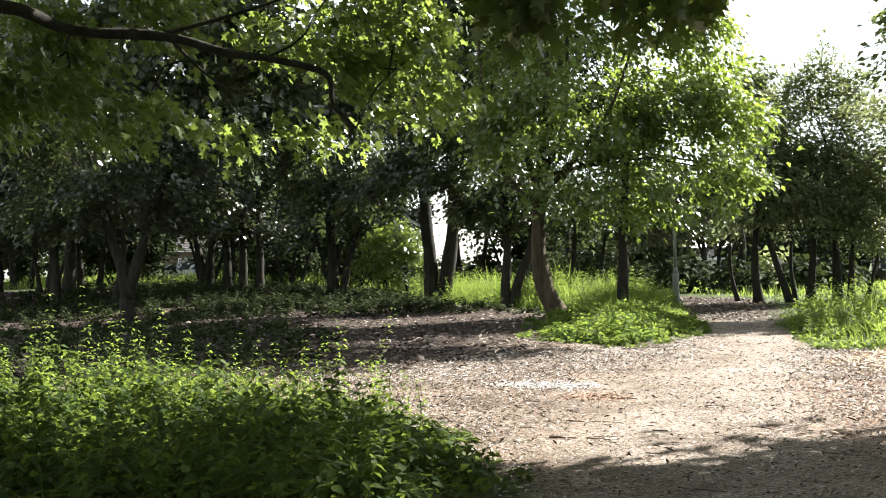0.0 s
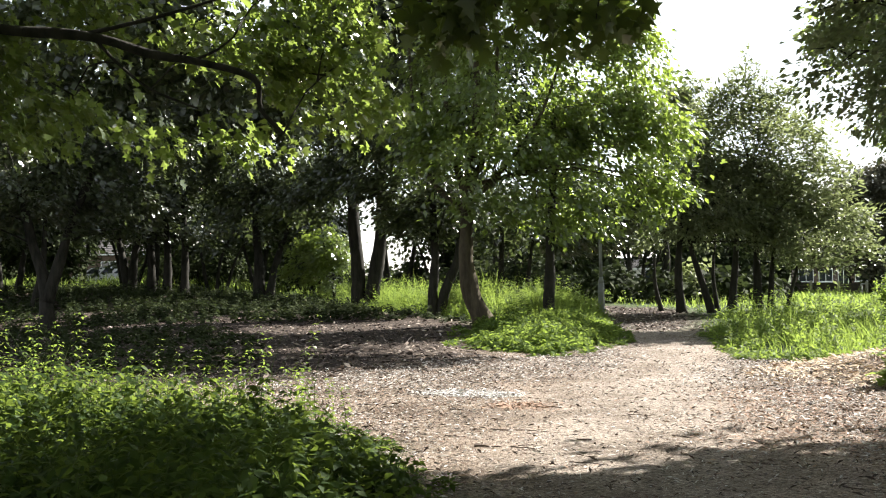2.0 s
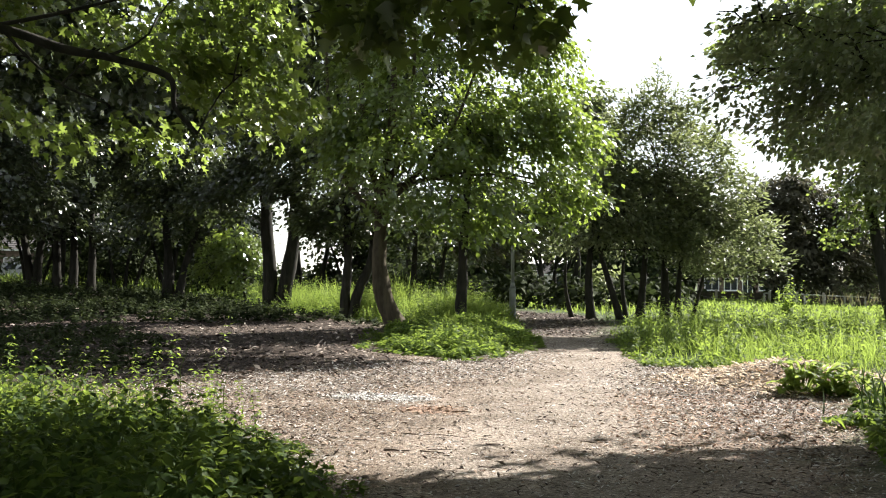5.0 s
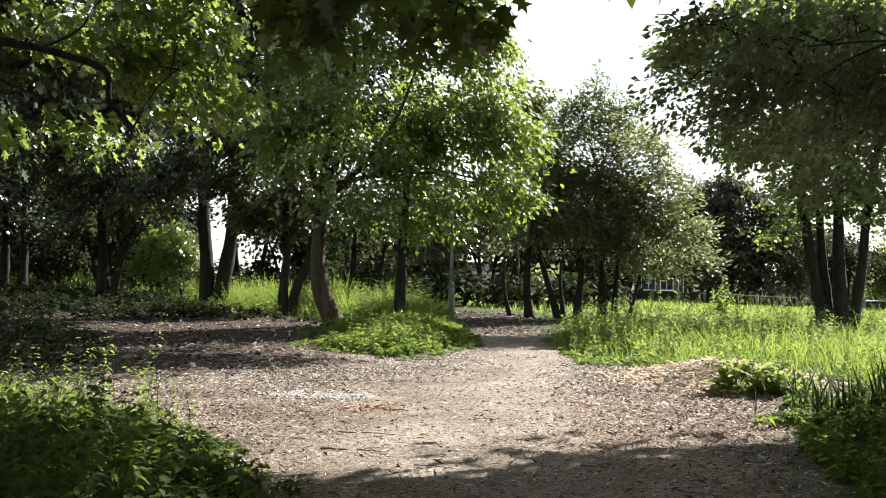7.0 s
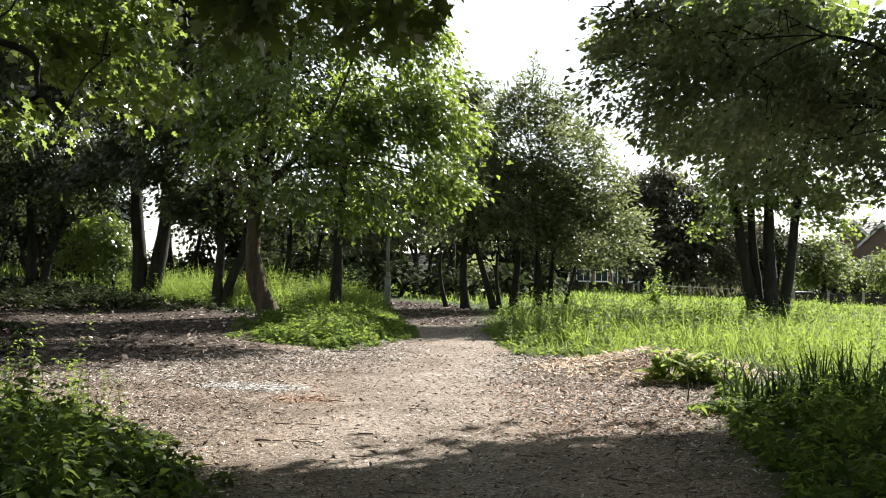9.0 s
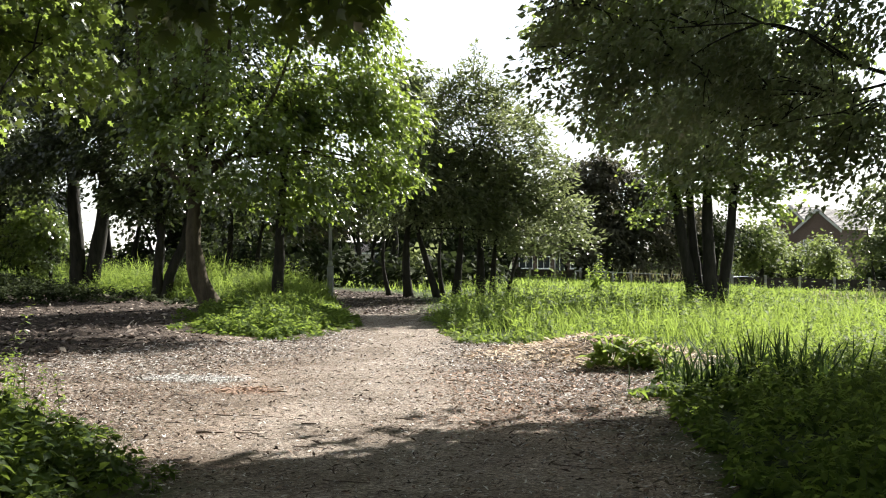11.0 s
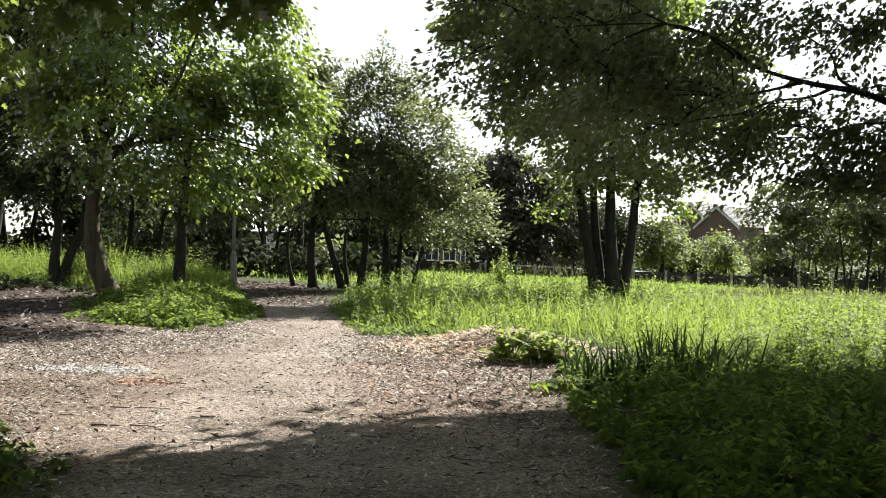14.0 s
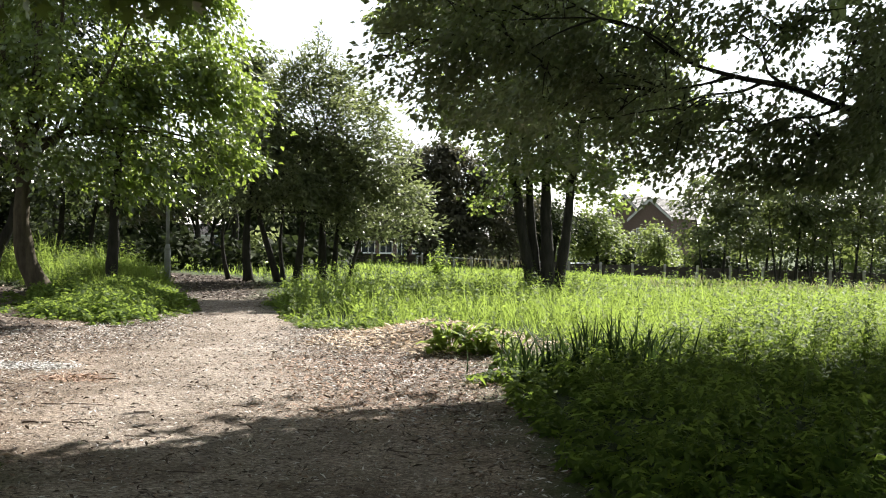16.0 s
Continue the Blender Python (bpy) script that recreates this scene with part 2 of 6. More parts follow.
RUBBER = plain("black_rubber", (0.02, 0.02, 0.02), (0.035, 0.035, 0.035), 10.0, 0.8)
METAL = plain("wheel_metal", (0.45, 0.45, 0.46), (0.55, 0.55, 0.56), 4.0, 0.35, 0.5, 0.8, 0.0)


# ---- mesh helpers ----
def to_mesh(name, verts, faces, mat, smooth=False):
    me = bpy.data.meshes.new(name)
    me.from_pydata(verts, [], faces)
    me.materials.append(mat)
    if smooth:
        me.polygons.foreach_set("use_smooth", [True] * len(me.polygons))
    me.update()
    return me


def part(name, bm, mat, parent, label=""):
    """Links a bmesh, or a ready mesh, as one object under a thing."""
    if isinstance(bm, bmesh.types.BMesh):
        me = bpy.data.meshes.new(name)
        bm.to_mesh(me)
        bm.free()
        me.materials.append(mat)
    else:
        me = bm
    ob = new(name, me)
    ob.parent = parent
    if label:
        tagged(ob, label)
    return ob


def thing(name, at, label, category, group="", kind=""):
    ob = new(name)
    ob.empty_display_size = 0.2
    ob.location = at
    return tagged(ob, label, category, group, kind)


def rel(points, at):
    return [(p[0] - at[0], p[1] - at[1], p[2] - at[2]) for p in points]


class Tubes:
    """Tapered round limbs along bent lines, gathered into one mesh."""

    def __init__(self, sides=8):
        self.v, self.f, self.sides = [], [], sides

    def add(self, pts, r0, r1, wobble=0.0, steps=4, flare=0.0):
        pts = [Vector(p) for p in pts]
        fine = []
        for i in range(len(pts) - 1):
            a, b = pts[i], pts[i + 1]
            before, after = pts[max(i - 1, 0)], pts[min(i + 2, len(pts) - 1)]
            for k in range(steps):
                t = k / steps
                fine.append(0.5 * (2 * a + (b - before) * t + (2 * before - 5 * a + 4 * b - after) * t * t
                                   + (3 * a - before - 3 * b + after) * t ** 3))
        fine.append(pts[-1])
        base, s, n = len(self.v), self.sides, len(fine)
        for i, p in enumerate(fine):
            way = (fine[min(i + 1, n - 1)] - fine[max(i - 1, 0)]).normalized()
            side = way.cross(Vector((0.31, 0.95, 0.05))).normalized()
            up = side.cross(way)
            t = i / (n - 1)
            r = r0 + (r1 - r0) * t
            if flare:
                r *= 1 + flare * math.exp(-t * n * 0.55)
            for k in range(s):
                a = 2 * math.pi * k / s
                rr = r * (1 + wobble * noise.noise(p * 2.3 + Vector((math.cos(a), math.sin(a), 0)) * 0.9))
                q = p + side * math.cos(a) * rr + up * math.sin(a) * rr
                self.v.append((q.x, q.y, q.z))
        for i in range(n - 1):
            for k in range(s):
                a, b = base + i * s + k, base + i * s + (k + 1) % s
                self.f.append((a, b, b + s, a + s))
        self.f.append(tuple(base + (n - 1) * s + k for k in range(s)))
        self.f.append(tuple(base + k for k in reversed(range(s))))

    def mesh(self, name, mat):
        return to_mesh(name, self.v, self.f, mat, True)


RNG = np.random.default_rng(7)
LEAF_POINTED = (np.array([(0, 0, 0), (-0.30, 0.40, 0.07), (0, 0.48, -0.02), (0.30, 0.40, 0.07), (0, 1, -0.12)]),
                [(0, 2, 1), (0, 3, 2), (1, 2, 4), (2, 3, 4)])
LEAF_LOBED = (np.array([(0, 0, 0), (-0.48, 0.22, 0.05), (-0.20, 0.42, 0.0), (-0.46, 0.72, 0.05), (-0.13, 0.68, 0.0), (0, 1.0, -0.1),
                        (0.13, 0.68, 0.0), (0.46, 0.72, 0.05), (0.20, 0.42, 0.0), (0.48, 0.22, 0.05)]),
              [(0, 2, 1), (2, 4, 3), (0, 4, 2), (0, 6, 4), (4, 6, 5), (0, 8, 6), (6, 8, 7), (0, 9, 8)])
LEAF_SIMPLE = (np.array([(0, 0, 0), (-0.34, 0.5, 0.06), (0, 1, -0.06), (0.34, 0.5, 0.06)]), [(0, 3, 1), (1, 3, 2)])
BLADE = (np.array([(-0.5, 0, 0), (0.5, 0, 0), (-0.42, 0.55, 0.08), (0.42, 0.55, 0.08), (0, 0.96, 0.36)]), [(0, 1, 3), (0, 3, 2), (2, 3, 4)])


def scatter_mesh(name, template, where, along, face, size, width, mat):
    """One mesh of many small pieces: each has its place, its way, the side it turns up, its length and width."""
    tv, tf = template
    n, m = len(where), len(tv)
    along = along / np.linalg.norm(along, axis=1, keepdims=True)
    side = np.cross(along, face)
    side /= np.linalg.norm(side, axis=1, keepdims=True) + 1e-9
    up = np.cross(side, along)
    v = (where[:, None, :] + side[:, None, :] * (tv[None, :, 0:1] * width[:, None, None])
         + along[:, None, :] * (tv[None, :, 1:2] * size[:, None, None]) + up[:, None, :] * (tv[None, :, 2:3] * size[:, None, None]))
    f = np.array(tf)
    loops = (f[None] + (np.arange(n) * m)[:, None, None]).reshape(-1)
    me = bpy.data.meshes.new(name)
    me.vertices.add(n * m)
    me.vertices.foreach_set("co", v.reshape(-1).astype(np.float32))
    me.loops.add(len(loops))
    me.loops.foreach_set("vertex_index", loops.astype(np.int32))
    count = n * len(f)
    me.polygons.add(count)
    me.polygons.foreach_set("loop_start", (np.arange(count) * 3).astype(np.int32))
    me.materials.append(mat)
    me.update(calc_edges=True)
    me.validate()
    return me


def unit(n):
    d = RNG.normal(size=(n, 3))
    return d / np.linalg.norm(d, axis=1, keepdims=True)


def leaves(name, centres, per, spread, size, mat, template=LEAF_POINTED, width=1.0, droop=0.35, flat=0.45):
    """Leaves in loose clumps round the ends of the twigs."""
    c = np.repeat(np.array(centres, float), per, axis=0)
    n = len(c)
    where = c + RNG.normal(size=(n, 3)) * np.array([spread, spread, spread * flat])
    out = where - c
    along = unit(n) * 0.8 + out / (spread + 1e-6) * 0.4
    along[:, 2] -= droop
    face = unit(n) + np.array([0, 0, 0.9])
    s = size * RNG.uniform(0.65, 1.3, n)
    return scatter_mesh(name, template, where, along, face, s, s * width, mat)


def sprays(name, centres, hub, per, spread, size, mat, template=LEAF_SIMPLE, width=1.0, droop=0.35, loose=0.6):
    """Leaves in flat, slightly hanging sprays that reach outward from the stem, each spray with its own tilt."""
    c = np.array(centres, float)
    k = len(c)
    out = c - np.array(hub, float)
    out[:, 2] = 0
    out = out / (np.linalg.norm(out, axis=1, keepdims=True) + 0.3) + unit(k) * np.array([0.7, 0.7, 0.25])
    out /= np.linalg.norm(out, axis=1, keepdims=True)
    tilt = np.array([0, 0, 1.0]) + out * RNG.uniform(0.0, 0.7, (k, 1)) + unit(k) * 0.4
    tilt /= np.linalg.norm(tilt, axis=1, keepdims=True)
    along = out - tilt * np.sum(out * tilt, axis=1, keepdims=True)
    along /= np.linalg.norm(along, axis=1, keepdims=True)
    side = np.cross(tilt, along)
    reach = spread * RNG.uniform(0.75, 1.35, k)
    c, tilt, along, side, reach = (np.repeat(v, per, axis=0) for v in (c, tilt, along, side, reach))
    n = len(c)
    a = RNG.uniform(-1.5, 1.5, n)
    b = RNG.normal(0, 0.62, n) * (1.15 - 0.45 * np.abs(a) / 1.5)
    where = c + (along * a[:, None] + side * b[:, None] + tilt * (RNG.normal(0, 0.3, n) - 0.16 * a * np.abs(a))[:, None]) * reach[:, None]
    way = along * 0.7 + side * (np.sign(b) * 0.75)[:, None] + unit(n) * 0.5
    way[:, 2] -= droop
    face = tilt + unit(n) * loose
    s = size * RNG.uniform(0.6, 1.3, n)
    return scatter_mesh(name, template, where, way, face, s, s * width, mat)


def clump_centres(blobs, leaf, cover, per):
    """Twig ends spread through lumps of crown (x, y, z, half width, half height), crowded towards the outside."""
    out = []
    for x, y, z, rx, rz in blobs:
        n = max(5, int(cover * math.pi * rx * rz / (0.17 * leaf * leaf) / per))
        size = np.array([rx, min(rx * 0.9, 1.7), rz])
        lumps = max(6, int(5 + 3.2 * rx * rz))
        at = unit(lumps) * RNG.uniform(0.35, 1.0, (lumps, 1)) * size
        own = at[RNG.integers(0, lumps, n)] + unit(n) * (RNG.uniform(0, 1, (n, 1)) ** 0.5) * np.minimum(size * 0.4, 0.55)
        loose = unit(n) * (RNG.uniform(0, 1, (n, 1)) ** 0.4) * size
        out.append(np.array([x, y, z]) + np.where(RNG.uniform(0, 1, (n, 1)) < 0.87, own, loose))
    return np.concatenate(out)


def limb_path(p, c, bend=1.0):
    mid = p.lerp(c, 0.5) + Vector((random.uniform(-0.15, 0.15), random.uniform(-0.15, 0.15), random.uniform(0.0, 0.35))) * (c - p).length * 0.5 * bend
    return [p, mid, c]


def tree(name, at, trunks, blobs, label, group, leaf_mat, bark_mat, leaf=0.15, cover=2.0, per=22, spread=0.24, limbs=24,
         template=LEAF_SIMPLE, width=1.0, category="tree", droop=0.35, upper=(), thin=(), twig=True, free=1.7, reach=9.0, top_cover=3.6, loose=0.6, shoots=()):
    """trunks: lists of points with a foot and a top radius. The limbs leave the trunks and end among the leaves. upper:
    the high part of the crown, out of view, and unseen clumps added to cast shade.
    """
    root = thing(name, at, label, category, group)
    ends = []
    for pts, r0, r1 in trunks:
        t = Tubes(10)
        t.add(rel(pts, at), r0, r1, 0.25, 5, 0.3)
        part("trunk", t.mesh("trunk", bark_mat), bark_mat, root)
        n = len(pts)
        for i, p in enumerate(pts[1:], 1):
            ends.append((Vector(p), r0 + (r1 - r0) * i / (n - 1)))
            if i > 1:
                ends.append(((Vector(p) + Vector(pts[i - 1])) / 2, r0 + (r1 - r0) * (i - 0.5) / (n - 1)))
    high = [e for e in ends if e[0].z > at[2] + free] or ends
    centres = clump_centres(blobs, leaf, cover, per)
    if thin:
        centres = np.concatenate([centres, clump_centres(list(thin), leaf, cover * 0.45, per)])
    for c in centres[RNG.choice(len(centres), min(limbs, len(centres)), replace=False)]:
        c = Vector(c)
        lower = [e for e in high if e[0].z < c.z + 0.2] or high
        p, r = min(lower, key=lambda e: (e[0] - c).length + abs(e[0].z - c.z + 1.0) * 0.4)
        if (c - p).length > reach:
            continue
        t = Tubes(5)
        way = limb_path(p, c)
        t.add(rel(way, at), max(0.008, min(r * 0.5, 0.008 * (c - p).length + 0.006)), 0.005, 0.1, 2)
        for _ in range(3 if twig else 0):
            e = c + Vector((random.gauss(0, 1), random.gauss(0, 1), random.gauss(0.1, 0.6))) * spread * 1.6
            s = way[1].lerp(c, random.uniform(0.2, 0.8))
            t.add(rel([s, s.lerp(e, 0.5) + Vector((0, 0, 0.05)), e], at), 0.009, 0.003, 0.0, 1)
        part("limb", t.mesh("limb", bark_mat), bark_mat, root)
    part("crown", sprays("crown", np.array(centres) - np.array(at), (0, 0, 0), per, spread, leaf, leaf_mat, template, width, droop, loose), leaf_mat, root)
    for x, y, z, tall, lean in shoots:
        t = np.linspace(0, 1, max(4, int(tall / 0.07)))
        c = np.column_stack([x + lean * t * t, y + 0 * t, z + tall * t]) - np.array(at)
        b = Tubes(4)
        b.add([tuple(c[0]), tuple(c[len(c) // 2]), tuple(c[-1])], 0.012, 0.004, 0.0, 2)
        stem = part("shoot", b.mesh("shoot", bark_mat), bark_mat, root)
        part("shoot_leaves", leaves("shoot_leaves", c, 7, 0.055, leaf * 0.85, leaf_mat, template, width, -0.9, 1.0), leaf_mat, stem)
    if upper:
        # out-of-view leaf clumps, placed for the shade they cast
        c = clump_centres(list(upper), 0.28, top_cover, 16)
        part("shading_crown_top", leaves("shading_crown_top", c - np.array(at), 16, 0.35, 0.28, leaf_mat, LEAF_SIMPLE, width, droop), leaf_mat, root)
    return root


# ---- the ground ----
def smooth(a, b, t):
    t = np.clip((t - a) / (b - a), 0, 1)
    return t * t * (3 - 2 * t)


def height(x, y):
    """The lie of the land: a slow rise to the trees, a bank on the wooded side, a fall beyond them."""
    x, y = np.asarray(x, float), np.asarray(y, float)
    z = 0.013 * np.clip(y, -20, 46) - 1.1 * smooth(48, 73, y)
    z = z + 0.5 * smooth(9, 18, -x) * smooth(30, 40, y) - 0.25 * smooth(10, 16, -x) * smooth(20, 26, y) * (1 - smooth(28, 34, y))
    z = z + 0.85 * smooth(12, 32, -x) * smooth(44, 66, y)
    z = z - 0.045 * np.clip(x - 6, 0, 45) * smooth(14, 34, y)
    z = z + 0.26 * np.exp(-(((x - 3.45) / 0.85) ** 2 + ((y - 14.0) / 0.95) ** 2))
    z = z + 0.02 * np.sin(x * 0.9 + 0.7) * np.sin(y * 0.7) + 0.006 * np.sin(x * 2.3 - y * 1.1)
    return z


def inside(poly, x, y):
    x, y = np.asarray(x, float), np.asarray(y, float)
    hit = np.zeros(x.shape, bool)
    for (x0, y0), (x1, y1) in zip(poly, poly[1:] + poly[:1]):
        if y0 != y1:
            hit ^= ((y0 > y) != (y1 > y)) & (x < (x1 - x0) * (y - y0) / (y1 - y0) + x0)
    return hit


def edge_distance(poly, x, y):
    """Metres to the outline, positive inside."""
    d = np.full(np.shape(x), 1e9)
    for (x0, y0), (x1, y1) in zip(poly, poly[1:] + poly[:1]):
        t = np.clip(((x - x0) * (x1 - x0) + (y - y0) * (y1 - y0)) / ((x1 - x0) ** 2 + (y1 - y0) ** 2), 0, 1)
        d = np.minimum(d, np.hypot(x - x0 - t * (x1 - x0), y - y0 - t * (y1 - y0)))
    return np.where(inside(poly, x, y), d, -d)


CLEARING = [(-3.0, -5.0), (-1.2, 2.0), (-1.0, 6.5), (-1.6, 8.2), (-2.3, 9.6), (-4.6, 10.8), (-9.0, 11.5), (-34, 12), (-44, 27), (-40, 43.5), (-12.5, 43.0), (-10.0, 40), (-8.6, 35), (-5.0, 30.5), (-3.2, 28),
            (-2.4, 24.6), (-1.95, 19.4), (-0.7, 17.2), (0.2, 19.6), (0.5, 21.4), (0.36, 26), (0.1, 30), (-0.9, 33.2), (-3.0, 35.0), (-2.6, 36.2), (0.2, 35.4), (1.7, 33.4), (2.5, 31),
            (2.35, 26), (1.95, 21), (2.15, 16.8), (3.0, 15.2), (4.3, 15.0), (4.6, 13.2), (3.6, 12.0), (3.0, 9.9), (2.5, 8.0), (2.2, 5.8), (2.4, 2.0), (4.0, -5.0)]
SHADED = [(-2.9, 14.3), (-1.6, 16.0), (-1.95, 19.4), (-2.4, 24.6), (-3.2, 28), (-5, 30.5), (-8.6, 35), (-10, 40), (-12.5, 43.5), (-42, 44.5), (-46, 27), (-34, 11.5), (-9, 12.2), (-4.5, 13.0)]
# stretch of path whose shade is painted as dark soil
BEND_SHADE = [(0.0, 22.8), (2.6, 23.0), (3.4, 34), (3.4, 46), (-4, 46), (-4, 34)]
PATH_END = [(0.3, 36.0), (1.8, 33.9), (2.6, 31.4), (4.6, 32), (5.4, 40), (0.3, 41)]
MEADOW = [(2.0, 20.5), (2.2, 16.9), (3.0, 15.4), (4.4, 15.2), (4.9, 13.2), (4.9, 11.8), (6.6, 11.0), (10, 10.4), (18, 13), (34, 34), (40, 58), (8, 52), (3.4, 38), (2.8, 31), (2.35, 25)]
BANK = [(-2.15, 25.0), (-1.7, 19.6), (-0.7, 17.5), (0.18, 19.7), (0.48, 21.5), (0.34, 27), (0.0, 30), (-1.0, 33), (-4.0, 34.6), (-10, 44), (-9.2, 37), (-5, 31.5), (-3.2, 28.4)]
WOOD_EDGE = [(-9.0, 43), (-9, 46), (-6, 62), (-44, 62), (-38, 46), (-22, 45)]


def build_ground():
    def spaced(lo, hi, near, n):
        u = np.linspace(math.asinh(lo / near), math.asinh(hi / near), n)
        return np.sinh(u) * near
    xs, ys = spaced(-700, 700, 5.0, 194), 12 + spaced(-90, 1400, 6.0, 212)
    gx, gy = np.meshgrid(xs, ys)
    x, y = gx.ravel(), gy.ravel()
    v = np.stack([x, y, height(x, y)], 1)
    w, h = len(xs), len(ys)
    a = (np.arange(h - 1)[:, None] * w + np.arange(w - 1)[None]).ravel()
    quads = np.stack([a, a + 1, a + w + 1, a + w], 1)
    me = to_mesh("ground", v.tolist(), quads.tolist(), ground_material(), True)
    ragged = 0.25 * np.sin(x * 4.1 + y * 1.7) * np.sin(y * 3.3 - x) + 0.15 * np.sin(x * 9 + y * 7)
    bare = smooth(-0.3, 0.35, edge_distance(CLEARING, x, y) + ragged)
    # dark mask: leaf mould and painted shade, under the wood and past the bend
    dark = np.maximum(smooth(-0.8, 0.9, edge_distance(SHADED, x, y) + ragged * 2), 0.95 * smooth(-0.6, 0.8, edge_distance(BEND_SHADE, x, y) + ragged))
    line = [(0.2, 3.0), (0.3, 7.0), (0.45, 10.0), (0.75, 14.0), (1.05, 18.0), (1.25, 24.0), (1.5, 32.0), (1.8, 44.0)]
    off = np.full(x.shape, 1e9)
    for (x0, y0), (x1, y1) in zip(line, line[1:]):
        t = np.clip(((x - x0) * (x1 - x0) + (y - y0) * (y1 - y0)) / ((x1 - x0) ** 2 + (y1 - y0) ** 2), 0, 1)
        off = np.minimum(off, np.hypot(x - x0 - t * (x1 - x0), y - y0 - t * (y1 - y0)))
    worn = 1 - smooth(0.35, 1.9, off + ragged * 1.2)
    layer = me.color_attributes.new("zone", "FLOAT_COLOR", "POINT")
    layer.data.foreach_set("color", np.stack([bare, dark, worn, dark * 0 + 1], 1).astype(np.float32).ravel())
    tagged(new("ground", me), "bare trodden earth with wood chips, leaf litter and turf", "ground", kind="structure")


build_ground()


def spots(poly, n, near=None):
    """n random places inside an outline; near: thins out with distance beyond that."""
    p = np.array(poly)
    lo, hi = p.min(0), p.max(0)
    got = np.zeros((0, 2))
    while len(got) < n:
        q = RNG.uniform(lo, hi, (n * 3, 2))
        q = q[inside(poly, q[:, 0], q[:, 1])]
        if near:
            q = q[RNG.uniform(0, 1, len(q)) < np.minimum(1, (near / np.maximum(q[:, 1], 1)) ** 2)]
        got = np.concatenate([got, q])
    return got[:n]


def on_ground(q, lift=0.0):
    return np.column_stack([q, height(q[:, 0], q[:, 1]) + lift])


# ---- trees ----
def foot(x, y):
    return (x, y, float(height(x, y)) - 0.04)


# the sunlit maple with a leaning stem beside the path
# its upper clumps reach unseen over the path to shade the litter
tree("maple_tree", foot(-2.4, 25.0),
     [([foot(-2.36, 25.0), (-2.62, 25.0, 0.93), (-2.76, 25.0, 1.67), (-2.73, 25.0, 2.55), (-2.69, 25.0, 3.43), (-2.52, 25.1, 4.68), (-2.48, 25.2, 6.3)], 0.235, 0.07),
      ([(-2.72, 25.0, 3.1), (-3.05, 25.1, 4.3), (-3.2, 25.2, 5.6), (-3.25, 25.2, 7.4)], 0.085, 0.035), ([(-2.69, 25.0, 3.4), (-2.2, 25.2, 4.4), (-2.05, 25.3, 5.6), (-2.0, 25.3, 7.2)], 0.075, 0.03),
      ([(-2.71, 25.0, 3.0), (-1.9, 25.0, 3.8), (-1.1, 25.1, 4.9), (-0.6, 25.2, 6.2)], 0.07, 0.025), ([(-2.72, 25.0, 2.8), (-3.6, 25.0, 3.7), (-3.9, 25.1, 5.0), (-4.0, 25.1, 6.8)], 0.07, 0.025)],
     [(-2.3, 25.0, 5.3, 1.62, 1.5), (-0.3, 26.0, 5.2, 1.69, 1.69), (0.9, 25.0, 4.3, 1.0, 1.38), (-0.7, 25.2, 3.7, 1.4, 1.0),
      (0.9, 25.0, 3.3, 1.06, 0.69), (-2.9, 25.8, 4.3, 1.08, 0.6), (-3.8, 25.0, 4.8, 1.0, 1.38), (-1.9, 25.0, 6.7, 1.88, 0.88),
      (0.3, 25.3, 6.5, 1.0, 1.1), (0.1, 24.5, 2.7, 0.9, 0.43), (-4.7, 25.6, 5.6, 1.0, 1.0), (-3.2, 26.0, 6.3, 1.2, 0.8), (1.75, 25, 4.7, 0.55, 0.32), (1.5, 25, 5.7, 0.45, 0.4), (2.0, 24.8, 3.9, 0.55, 0.24), (0.9, 25, 7.3, 0.6, 0.5), (1.6, 24.8, 3.3, 0.4, 0.2), (1.2, 25.0, 6.6, 0.4, 0.3), (-2.7, 24.2, 3.1, 0.9, 0.42), (-2.2, 24.2, 4.0, 1.0, 0.5), (-3.2, 24.2, 3.9, 0.8, 0.5), (-1.6, 24.3, 3.2, 0.8, 0.4), (-1.7, 24.7, 2.6, 0.7, 0.3), (-0.5, 24.8, 2.5, 0.9, 0.35), (0.7, 24.6, 2.7, 0.6, 0.25), (0.8, 25.2, 6.4, 0.9, 0.8), (0.2, 25.4, 7.6, 1.1, 0.8), (1.0, 25.2, 5.4, 0.8, 0.7), (1.4, 25.2, 4.2, 0.7, 0.7), (1.5, 25.0, 3.4, 0.75, 0.45), (1.3, 25.2, 5.1, 0.7, 0.6)],
     "sunlit maple with a leaning brown trunk beside the path", "trees by the path", LEAF_MAPLE, BARK_BROWN, 0.15, 1.3, 18, 0.27, 26, LEAF_POINTED, free=3.0, loose=0.95, top_cover=2.6, upper=[(-2.6, 25, 8.6, 2.2, 1.3), (-0.4, 25.4, 8.4, 2.0, 1.3), (-1.6, 25.2, 10.2, 2.0, 1.2), (5.0, 24.2, 9.3, 1.5, 0.7), (3.4, 22.9, 9.3, 1.6, 0.7), (1.6, 22.3, 9.4, 1.7, 0.7), (-0.4, 22.0, 9.4, 1.7, 0.7),
            (3.4, 25.4, 9.8, 1.7, 0.7), (1.0, 25.0, 10.2, 1.8, 0.7), (-2.5, 22.4, 9.6, 1.8, 0.7), (-4.5, 23.0, 9.6, 1.8, 0.7), (-6.3, 24.2, 9.4, 1.8, 0.7)])
